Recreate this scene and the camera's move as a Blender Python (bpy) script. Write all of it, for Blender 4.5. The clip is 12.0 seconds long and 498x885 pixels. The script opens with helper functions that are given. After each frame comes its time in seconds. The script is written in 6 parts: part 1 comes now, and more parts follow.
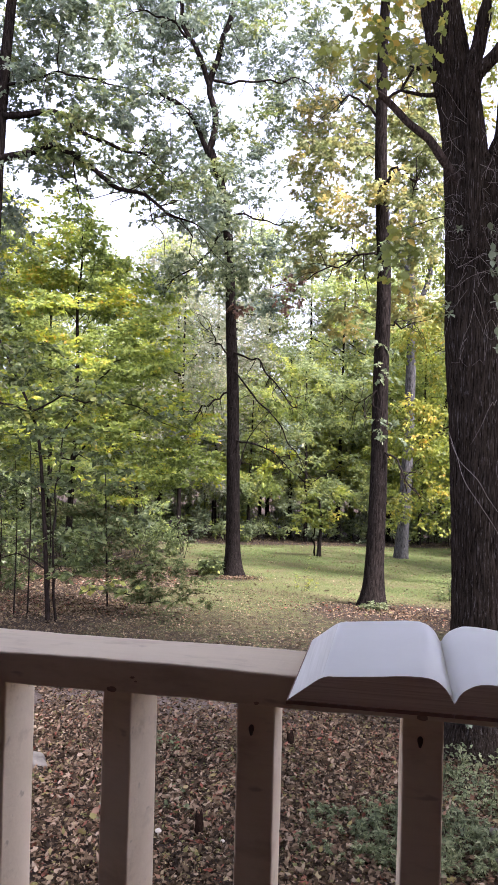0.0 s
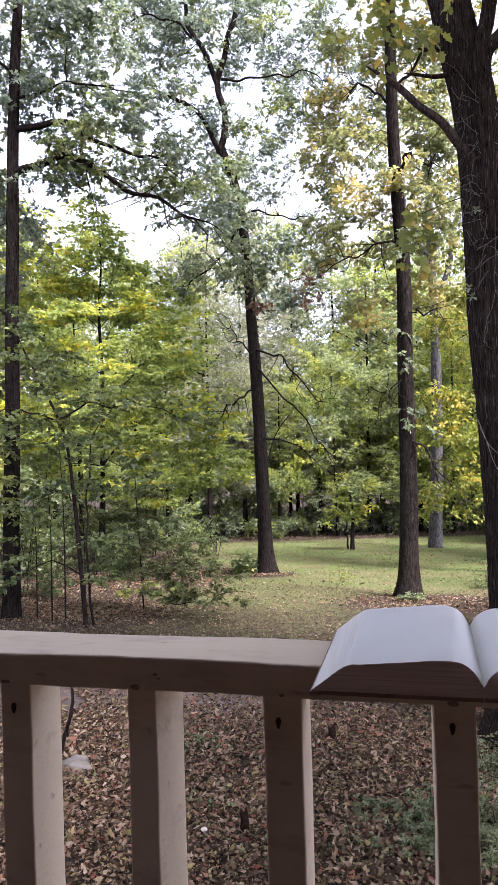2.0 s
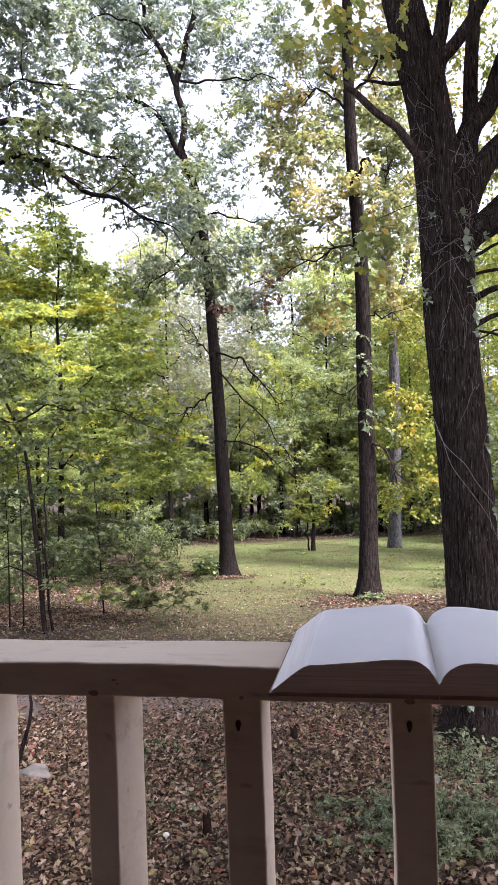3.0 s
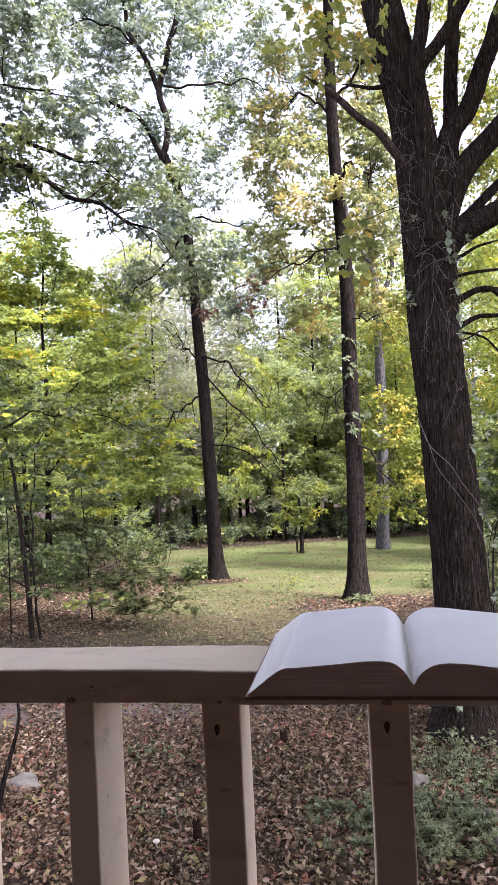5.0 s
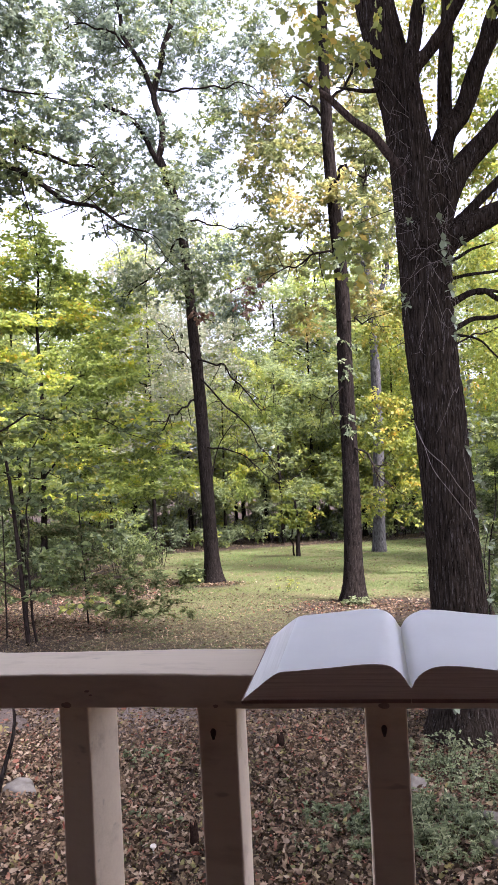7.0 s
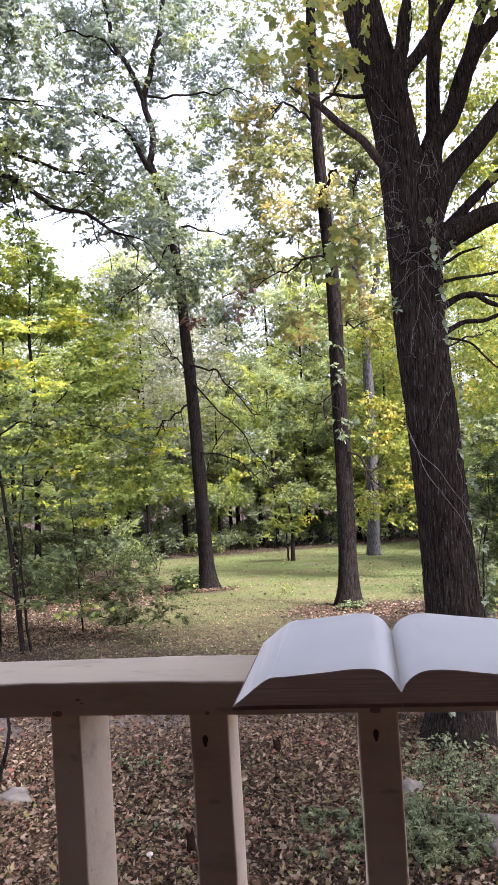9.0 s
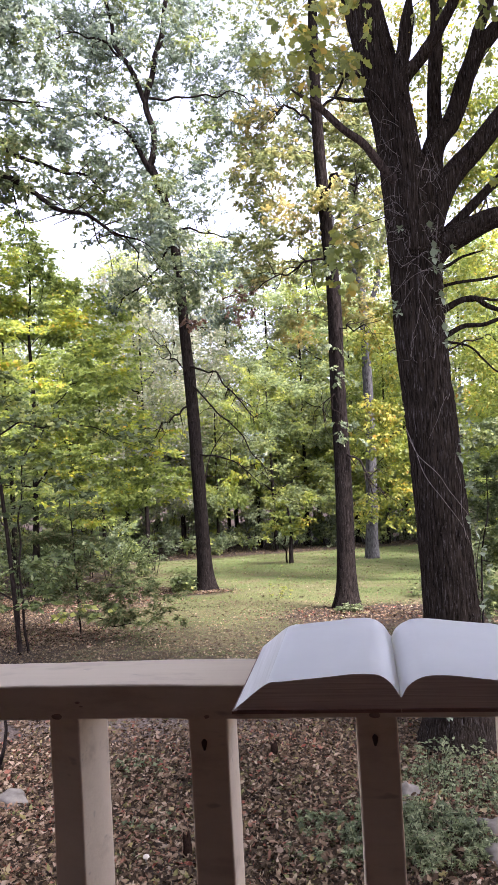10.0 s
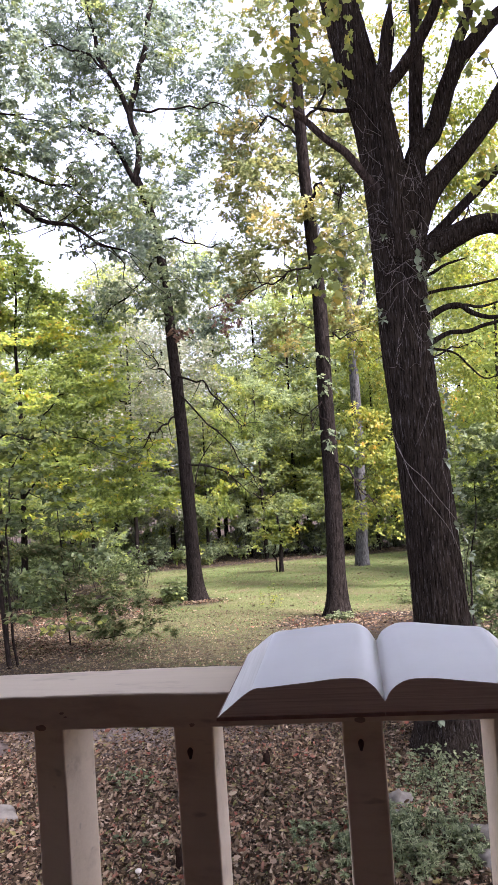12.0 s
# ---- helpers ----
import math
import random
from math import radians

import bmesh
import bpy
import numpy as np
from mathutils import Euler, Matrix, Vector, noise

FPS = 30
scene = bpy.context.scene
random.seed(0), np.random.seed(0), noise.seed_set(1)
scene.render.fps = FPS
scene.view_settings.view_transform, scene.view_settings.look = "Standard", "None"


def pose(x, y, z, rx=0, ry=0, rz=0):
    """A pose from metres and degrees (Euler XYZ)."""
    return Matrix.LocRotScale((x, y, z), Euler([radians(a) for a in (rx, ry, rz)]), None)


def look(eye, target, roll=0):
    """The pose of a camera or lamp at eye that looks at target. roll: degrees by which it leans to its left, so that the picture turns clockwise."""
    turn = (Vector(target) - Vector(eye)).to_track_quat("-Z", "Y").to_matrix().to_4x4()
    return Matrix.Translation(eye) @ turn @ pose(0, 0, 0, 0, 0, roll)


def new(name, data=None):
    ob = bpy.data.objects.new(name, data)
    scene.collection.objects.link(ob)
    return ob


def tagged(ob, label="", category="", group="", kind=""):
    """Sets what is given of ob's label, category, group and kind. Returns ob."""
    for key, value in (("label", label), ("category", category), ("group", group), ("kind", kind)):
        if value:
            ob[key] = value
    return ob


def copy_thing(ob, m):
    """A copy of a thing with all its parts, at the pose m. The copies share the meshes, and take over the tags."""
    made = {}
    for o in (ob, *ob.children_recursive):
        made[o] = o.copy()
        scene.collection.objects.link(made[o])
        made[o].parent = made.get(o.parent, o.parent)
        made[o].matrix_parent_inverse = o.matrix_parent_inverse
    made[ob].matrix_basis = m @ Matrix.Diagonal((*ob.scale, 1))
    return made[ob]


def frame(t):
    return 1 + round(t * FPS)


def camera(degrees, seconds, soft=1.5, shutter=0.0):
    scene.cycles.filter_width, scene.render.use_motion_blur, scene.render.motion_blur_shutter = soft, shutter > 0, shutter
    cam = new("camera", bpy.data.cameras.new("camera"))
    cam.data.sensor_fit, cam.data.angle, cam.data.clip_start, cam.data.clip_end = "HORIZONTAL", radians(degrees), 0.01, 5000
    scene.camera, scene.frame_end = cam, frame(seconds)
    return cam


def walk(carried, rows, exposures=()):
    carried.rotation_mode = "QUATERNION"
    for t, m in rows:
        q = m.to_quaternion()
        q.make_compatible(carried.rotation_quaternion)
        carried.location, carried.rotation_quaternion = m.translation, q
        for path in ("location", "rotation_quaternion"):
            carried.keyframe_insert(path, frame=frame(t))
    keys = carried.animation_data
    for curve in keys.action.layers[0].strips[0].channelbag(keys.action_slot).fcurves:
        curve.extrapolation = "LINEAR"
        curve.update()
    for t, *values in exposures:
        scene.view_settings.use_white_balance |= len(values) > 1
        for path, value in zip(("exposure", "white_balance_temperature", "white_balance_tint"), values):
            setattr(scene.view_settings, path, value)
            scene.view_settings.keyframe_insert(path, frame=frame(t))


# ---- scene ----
cam = camera(39.6, 12.0, soft=1.0)
PATH = [
    (0, (-0.012, -0.703, 2.339), (-0.338, 1.27, 2.329), 1.5),
    (0.5, (-0.018, -0.72, 2.338), (-0.399, 1.243, 2.378), 1.3),
    (1, (-0.028, -0.711, 2.331), (-0.52, 1.227, 2.364), 1.5),
    (1.5, (-0.011, -0.7, 2.331), (-0.492, 1.242, 2.325), -0.1),
    (2, (0.002, -0.685, 2.329), (-0.403, 1.274, 2.312), -1.6),
    (2.5, (0.003, -0.687, 2.33), (-0.309, 1.289, 2.321), -1.3),
    (4.5, (0.015, -0.682, 2.327), (-0.264, 1.298, 2.282), -2.5),
    (5, (0.018, -0.687, 2.33), (-0.24, 1.296, 2.325), -2.6),
    (5.5, (0.022, -0.681, 2.327), (-0.243, 1.301, 2.292), -3.3),
    (6, (0.021, -0.681, 2.325), (-0.238, 1.302, 2.307), -3.1),
    (6.5, (0.02, -0.683, 2.329), (-0.226, 1.302, 2.317), -2.7),
    (7, (0.018, -0.683, 2.329), (-0.228, 1.302, 2.332), -2.8),
    (9, (0.023, -0.684, 2.33), (-0.204, 1.303, 2.346), -3.4),
    (9.5, (0.023, -0.686, 2.331), (-0.202, 1.301, 2.352), -3.3),
    (10, (0.021, -0.685, 2.332), (-0.203, 1.303, 2.354), -3.0),
    (10.5, (0.022, -0.687, 2.334), (-0.194, 1.301, 2.362), -3.1),
    (11, (0.024, -0.684, 2.331), (-0.188, 1.305, 2.352), -3.4),
    (11.5, (0.025, -0.684, 2.33), (-0.178, 1.305, 2.356), -3.7),
    (12, (0.028, -0.686, 2.329), (-0.162, 1.304, 2.375), -3.8),
]
walk(cam, [(t, look(eye, target, roll)) for t, eye, target, roll in PATH], exposures=[(0, 2.6, 5750, 29), (1, 2.6, 5750, 29), (2, 2.5, 5750, 29), (2.5, 2.54, 5750, 29), (4.5, 2.69, 5750, 29), (7, 2.68, 5750, 29), (9, 2.66, 5750, 29), (12, 2.62, 5750, 29)])

# ---- light ----
world = bpy.data.worlds.new("sky")
scene.world = world
world.use_nodes = True
sky = world.node_tree.nodes.new("ShaderNodeTexSky")
sky.sky_type, sky.sun_disc = "NISHITA", False
sky.sun_elevation, sky.sun_rotation = radians(53), radians(116)
sky.air_density, sky.dust_density, sky.ozone_density = 1.0, 2.0, 1.0
cloud = world.node_tree.nodes.new("ShaderNodeHueSaturation")
cloud.inputs["Saturation"].default_value = 0.3
world.node_tree.links.new(sky.outputs[0], cloud.inputs["Color"])
world.node_tree.links.new(cloud.outputs[0], world.node_tree.nodes["Background"].inputs[0])
world.node_tree.nodes["Background"].inputs[1].default_value = 0.115

sun_data = bpy.data.lights.new("sun", "SUN")
sun_data.energy, sun_data.angle, sun_data.color = 3.6, radians(20), (1.0, 0.95, 0.86)
sun = new("sun", sun_data)
sun.matrix_world = look((math.sin(radians(116)) * 30, math.cos(radians(116)) * 30, 30 * math.tan(radians(53))), (0, 0, 0))


# ---- materials ----
class Mat:
    """A node material under construction."""

    def __init__(self, name):
        self.m = bpy.data.materials.new(name)
        self.m.use_nodes = True
        self.n, self.l = self.m.node_tree.nodes, self.m.node_tree.links
        self.bsdf = self.n["Principled BSDF"]
        self.out = self.n["Material Output"]

    def node(self, kind):
        return self.n.new("ShaderNode" + kind)

    def link(self, a, b):
        self.l.new(a, b)

    def coords(self, scale=(1, 1, 1)):
        tc = self.node("TexCoord")
        mp = self.node("Mapping")
        mp.inputs["Scale"].default_value = scale
        self.link(tc.outputs["Object"], mp.inputs["Vector"])
        return mp.outputs[0]

    def noise(self, vec, scale, detail=4, rough=0.6):
        nz = self.node("TexNoise")
        nz.inputs["Scale"].default_value, nz.inputs["Detail"].default_value, nz.inputs["Roughness"].default_value = scale, detail, rough
        self.link(vec, nz.inputs["Vector"])
        return nz.outputs["Fac"]

    def ramp(self, fac, stops, interp="LINEAR"):
        r = self.node("ValToRGB")
        r.color_ramp.interpolation = interp
        e = r.color_ramp.elements
        while len(e) < len(stops):
            e.new(0.5)
        for el, (p, c) in zip(e, stops):
            el.position, el.color = p, (*c, 1)
        self.link(fac, r.inputs[0])
        return r.outputs[0]

    def mix(self, fac, a, b, how="MIX"):
        mx = self.node("MixRGB")
        mx.blend_type = how
        for v, s in ((fac, 0), (a, 1), (b, 2)):
            if isinstance(v, (int, float)):
                mx.inputs[s].default_value = v
            elif isinstance(v, tuple):
                mx.inputs[s].default_value = (*v, 1)
            else:
                self.link(v, mx.inputs[s])
        return mx.outputs[0]

    def math(self, op, a, b=0.0):
        nd = self.node("Math")
        nd.operation = op
        for v, s in ((a, 0), (b, 1)):
            if isinstance(v, (int, float)):
                nd.inputs[s].default_value = v
            else:
                self.link(v, nd.inputs[s])
        return nd.outputs[0]

    def bump(self, height, strength, distance):
        b = self.node("Bump")
        b.inputs["Strength"].default_value, b.inputs["Distance"].default_value = strength, distance
        self.link(height, b.inputs["Height"])
        self.link(b.outputs[0], self.bsdf.inputs["Normal"])

    def color(self, c, rough=0.7, spec=0.3):
        if isinstance(c, tuple):
            self.bsdf.inputs["Base Color"].default_value = (*c, 1)
        else:
            self.link(c, self.bsdf.inputs["Base Color"])
        self.bsdf.inputs["Roughness"].default_value = rough
        self.bsdf.inputs["Specular IOR Level"].default_value = spec
        return self


def leaf_mat(name, stops, trans=0.45, patch=0.6, rough=0.5, spec=0.25, alt=None, turn=0.48):
    """Leaves that vary one by one and in patches; alt: the colours of the sprays that have turned."""
    m = Mat(name)
    geo = m.node("NewGeometry")
    col = m.ramp(geo.outputs["Random Per Island"], stops)
    if alt:
        turned = m.ramp(m.noise(m.coords(), 0.75, 3), [(turn, (0, 0, 0)), (turn + 0.12, (1, 1, 1))])
        col = m.mix(turned, col, m.ramp(geo.outputs["Random Per Island"], alt))
    big = m.noise(m.coords(), patch, 2)
    col = m.mix(1.0, col, m.ramp(big, [(0.3, (0.65, 0.66, 0.68)), (0.7, (1.28, 1.2, 1.24))]), "MULTIPLY")
    m.color(col, rough, spec)
    tr = m.node("BsdfTranslucent")
    m.link(m.mix(1.0, col, (1.27, 1.28, 0.98), "MULTIPLY"), tr.inputs["Color"])
    sh = m.node("MixShader")
    sh.inputs[0].default_value = trans
    m.link(m.bsdf.outputs[0], sh.inputs[1])
    m.link(tr.outputs[0], sh.inputs[2])
    m.link(sh.outputs[0], m.out.inputs[0])
    return m.m


def bark_mat(name, dark, light, scale=14, stretch=0.16, depth=0.02, flecks=None, chip=(0.57, 0.72, 0.3)):
    m = Mat(name)
    v = m.coords((1, 1, stretch))
    a = m.noise(v, scale, 6, 0.65)
    b = m.noise(m.coords((1, 1, 0.5)), scale * 0.18, 3)
    col = m.ramp(a, [(0.34, dark), (0.66, light)])
    col = m.mix(1.0, col, m.ramp(b, [(0.3, (0.8, 0.8, 0.82)), (0.7, (1.12, 1.1, 1.06))]), "MULTIPLY")
    if flecks:
        chips = m.noise(m.coords((1, 1, chip[2])), scale * 1.5, 4, 0.6)
        col = m.mix(m.ramp(chips, [(chip[0], (0, 0, 0)), (chip[1], (0.75, 0.75, 0.75))]), col, flecks)
    m.color(col, 0.95, 0.0)
    m.bump(a, 0.9, depth)
    return m.m


def wood_mat(name, base, worn, dirt):
    m = Mat(name)
    grain = m.noise(m.coords((1.6, 26, 26)), 4, 6, 0.7)
    blot = m.noise(m.coords((2, 6, 6)), 3.5, 5, 0.65)
    fine = m.noise(m.coords(), 160, 2)
    col = m.mix(m.ramp(grain, [(0.42, (0, 0, 0)), (0.72, (0.4, 0.4, 0.4))]), base, worn)
    col = m.mix(m.ramp(blot, [(0.55, (0, 0, 0)), (0.74, (0.7, 0.7, 0.7))]), col, dirt)
    spots = m.noise(m.coords((22, 60, 60)), 1, 2, 0.5)
    col = m.mix(m.ramp(spots, [(0.68, (0, 0, 0)), (0.75, (0.4, 0.4, 0.4))]), col, (0.16, 0.115, 0.09))
    m.color(col, 0.75, 0.25)
    m.bump(m.math("ADD", grain, m.math("MULTIPLY", fine, 0.3)), 0.35, 0.002)
    return m.m


def plain_mat(name, a, b, scale=20, rough=0.8, bump=0.2, dist=0.004, spec=0.25):
    m = Mat(name)
    f = m.noise(m.coords(), scale, 5)
    m.color(m.ramp(f, [(0.3, a), (0.7, b)]), rough, spec)
    m.bump(f, bump, dist)
    return m.m


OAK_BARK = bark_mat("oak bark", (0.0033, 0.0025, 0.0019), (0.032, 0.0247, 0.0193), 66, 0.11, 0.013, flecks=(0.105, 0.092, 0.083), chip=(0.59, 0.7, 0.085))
TREE_BARK = bark_mat("tree bark", (0.0024, 0.0019, 0.0016), (0.026, 0.0208, 0.0175), 38, 0.17, 0.02, flecks=(0.062, 0.053, 0.047))
DEAD_BARK = bark_mat("dead limb bark", (0.014, 0.0105, 0.0085), (0.078, 0.059, 0.049), 50, 0.2, 0.008)
PALE_BARK = bark_mat("pale bark", (0.022, 0.021, 0.02), (0.105, 0.1, 0.097), 20, 0.3, 0.02, flecks=(0.15, 0.148, 0.145))
TWIG = bark_mat("twig bark", (0.01, 0.0075, 0.006), (0.034, 0.026, 0.021), 30, 0.4, 0.004)
VINE = bark_mat("vine bark", (0.06, 0.05, 0.043), (0.22, 0.19, 0.17), 60, 0.4, 0.002)

# Both oak greens are paled and greyed: haze and glare put into the colour.
L_OAK = leaf_mat("oak leaves", [(0.0, (0.08, 0.108, 0.084)), (0.5, (0.138, 0.178, 0.138)), (1.0, (0.215, 0.255, 0.2))], 0.56, 0.6, 0.4, 0.4, alt=[(0.0, (0.1, 0.135, 0.055)), (0.7, (0.175, 0.21, 0.075)), (1.0, (0.26, 0.26, 0.095))], turn=0.48)
L_OAK_WARM = leaf_mat("turning oak leaves", [(0.0, (0.115, 0.145, 0.07)), (0.5, (0.195, 0.225, 0.1)), (1.0, (0.28, 0.3, 0.13))], 0.55, alt=[(0.0, (0.2, 0.2, 0.078)), (0.6, (0.3, 0.28, 0.1)), (1.0, (0.4, 0.29, 0.1))])
L_MAPLE = leaf_mat("maple leaves", [(0.0, (0.115, 0.155, 0.05)), (0.5, (0.21, 0.27, 0.07)), (1.0, (0.31, 0.37, 0.1))], 0.6, 0.9, alt=[(0.0, (0.25, 0.31, 0.04)), (0.6, (0.39, 0.44, 0.05)), (0.88, (0.5, 0.47, 0.06)), (1.0, (0.62, 0.36, 0.06))], turn=0.5)
L_GOLD = leaf_mat("golden leaves", [(0.0, (0.085, 0.115, 0.024)), (0.5, (0.155, 0.19, 0.032)), (1.0, (0.235, 0.26, 0.042))], 0.46, 0.9, alt=[(0.0, (0.16, 0.185, 0.03)), (0.6, (0.255, 0.26, 0.036)), (0.88, (0.36, 0.3, 0.04)), (1.0, (0.45, 0.24, 0.046))])
# The next two greens are lightened to carry the far woods' haze.
L_WOOD = leaf_mat("hazed woodland leaves", [(0.0, (0.115, 0.155, 0.075)), (0.5, (0.21, 0.265, 0.125)), (1.0, (0.32, 0.37, 0.19))], 0.6, 0.25, 0.55, 0.2, alt=[(0.0, (0.2, 0.25, 0.055)), (0.6, (0.31, 0.36, 0.07)), (1.0, (0.42, 0.4, 0.1))], turn=0.46)
L_GREY = leaf_mat("hazed grey green leaves", [(0.0, (0.15, 0.18, 0.12)), (0.6, (0.24, 0.27, 0.18)), (1.0, (0.36, 0.33, 0.25))], 0.5, 0.3)
L_EDGE = leaf_mat("wood edge leaves", [(0.0, (0.08, 0.105, 0.06)), (0.5, (0.15, 0.19, 0.1)), (1.0, (0.28, 0.32, 0.18))], 0.55, 0.4, 0.5, 0.25)
L_DARK = leaf_mat("understory leaves", [(0.0, (0.042, 0.06, 0.02)), (0.5, (0.1, 0.135, 0.044)), (0.85, (0.165, 0.205, 0.075)), (1.0, (0.32, 0.35, 0.16))], 0.4, 0.6, 0.45, 0.3, alt=[(0.0, (0.06, 0.08, 0.02)), (0.6, (0.15, 0.19, 0.045)), (1.0, (0.36, 0.37, 0.09))])
L_CEDAR = leaf_mat("cedar sprays", [(0.0, (0.038, 0.052, 0.02)), (0.6, (0.078, 0.1, 0.037)), (1.0, (0.16, 0.14, 0.065))], 0.33, 0.8, 0.9, 0.03)
L_NEAR = leaf_mat("broad oak leaves", [(0.0, (0.11, 0.14, 0.04)), (0.55, (0.19, 0.22, 0.055)), (0.85, (0.28, 0.29, 0.065)), (1.0, (0.42, 0.3, 0.06))], 0.47)
L_VINE = leaf_mat("vine leaves", [(0.0, (0.12, 0.15, 0.09)), (0.75, (0.2, 0.24, 0.15)), (0.9, (0.3, 0.3, 0.2)), (1.0, (0.35, 0.12, 0.1))], 0.25)
L_GROUND = leaf_mat("ground plant leaves", [(0.0, (0.055, 0.07, 0.03)), (0.6, (0.125, 0.155, 0.07)), (1.0, (0.25, 0.275, 0.145))], 0.38, 0.9, 0.55, 0.2)
L_LITTER = leaf_mat("fallen leaves", [(0.0, (0.02, 0.0135, 0.008)), (0.26, (0.057, 0.04, 0.023)), (0.5, (0.124, 0.088, 0.051)), (0.68, (0.195, 0.142, 0.086)), (0.72, (0.18, 0.06, 0.037)), (0.78, (0.2, 0.14, 0.087)), (0.91, (0.29, 0.23, 0.155)), (0.96, (0.19, 0.16, 0.06)), (1.0, (0.095, 0.11, 0.04))], 0.15, 0.7, 0.85, 0.04)
L_RUST = leaf_mat("withered leaves", [(0.0, (0.11, 0.06, 0.045)), (0.6, (0.2, 0.12, 0.085)), (1.0, (0.3, 0.2, 0.14))], 0.4)
L_DRY = leaf_mat("dry tan leaves", [(0.0, (0.06, 0.045, 0.028)), (0.5, (0.12, 0.092, 0.054)), (0.85, (0.18, 0.142, 0.084)), (1.0, (0.27, 0.22, 0.14))], 0.15, 0.7, 0.85, 0.05)
GRASS = leaf_mat("grass blades", [(0.0, (0.055, 0.088, 0.022)), (0.6, (0.105, 0.145, 0.038)), (1.0, (0.21, 0.2, 0.078))], 0.4, 0.35)

RAIL_PAINT = wood_mat("weathered tan paint", (0.74, 0.615, 0.452), (0.63, 0.51, 0.366), (0.425, 0.325, 0.225))
HOLE = plain_mat("hole shade", (0.03, 0.015, 0.011), (0.075, 0.036, 0.026), 90)
STAIN = plain_mat("brown stain", (0.2, 0.14, 0.1), (0.34, 0.25, 0.19), 160)
COVER = plain_mat("brown leather", (0.22, 0.13, 0.1), (0.3, 0.19, 0.15), 90, 0.55, 0.3, 0.001)
STONE = plain_mat("grey stone", (0.085, 0.075, 0.06), (0.19, 0.17, 0.14), 9, 0.95, 0.6, 0.012, 0.0)
STUMP = plain_mat("rotten wood", (0.008, 0.005, 0.004), (0.026, 0.016, 0.011), 70, 0.98, 0.6, 0.01, 0.0)
MUSHROOM = plain_mat("pale cap", (0.34, 0.3, 0.23), (0.46, 0.42, 0.34), 30, 0.6, 0.1, 0.002)
# Unseen porch surfaces; their tones set the light bounced onto the rail's front.
SIDING = plain_mat("porch siding", (0.21, 0.135, 0.12), (0.27, 0.175, 0.155), 4)
BOARDS = plain_mat("deck boards", (0.07, 0.05, 0.043), (0.11, 0.08, 0.068), 6)


def paper_mat():
    """Thin white paper: light passes through the upper sheets."""
    m = Mat("white paper")
    f = m.noise(m.coords(), 12, 5)
    col = m.ramp(f, [(0.3, (0.875, 0.87, 0.825)), (0.7, (0.92, 0.915, 0.87))])
    m.color(col, 0.7, 0.2)
    tr = m.node("BsdfTranslucent")
    m.link(col, tr.inputs["Color"])
    sh = m.node("MixShader")
    sh.inputs[0].default_value = 0.18
    m.link(m.bsdf.outputs[0], sh.inputs[1])
    m.link(tr.outputs[0], sh.inputs[2])
    m.link(sh.outputs[0], m.out.inputs[0])
    return m.m


def page_edge_mat():
    """The cut edges of many thin pages, under a tarnished brown gilding."""
    m = Mat("page edges")
    f = m.noise(m.coords((1, 1, 60)), 14, 4)
    m.color(m.ramp(f, [(0.3, (0.62, 0.5, 0.4)), (0.7, (0.88, 0.75, 0.62))]), 0.45, 0.4)
    m.bump(f, 0.3, 0.001)
    return m.m


PAPER = paper_mat()
PAGE_EDGE = page_edge_mat()


def fore_edge_mat():
    """Fanned outer edges of the pages: cream, with fine streaks along the book."""
    m = Mat("fanned page edges")
    f = m.noise(m.coords((150, 3, 150)), 1.6, 4, 0.6)
    m.color(m.ramp(f, [(0.35, (0.68, 0.66, 0.6)), (0.65, (0.79, 0.77, 0.715))]), 0.6, 0.25)
    m.bump(f, 0.4, 0.001)
    return m.m


FORE_EDGE = fore_edge_mat()


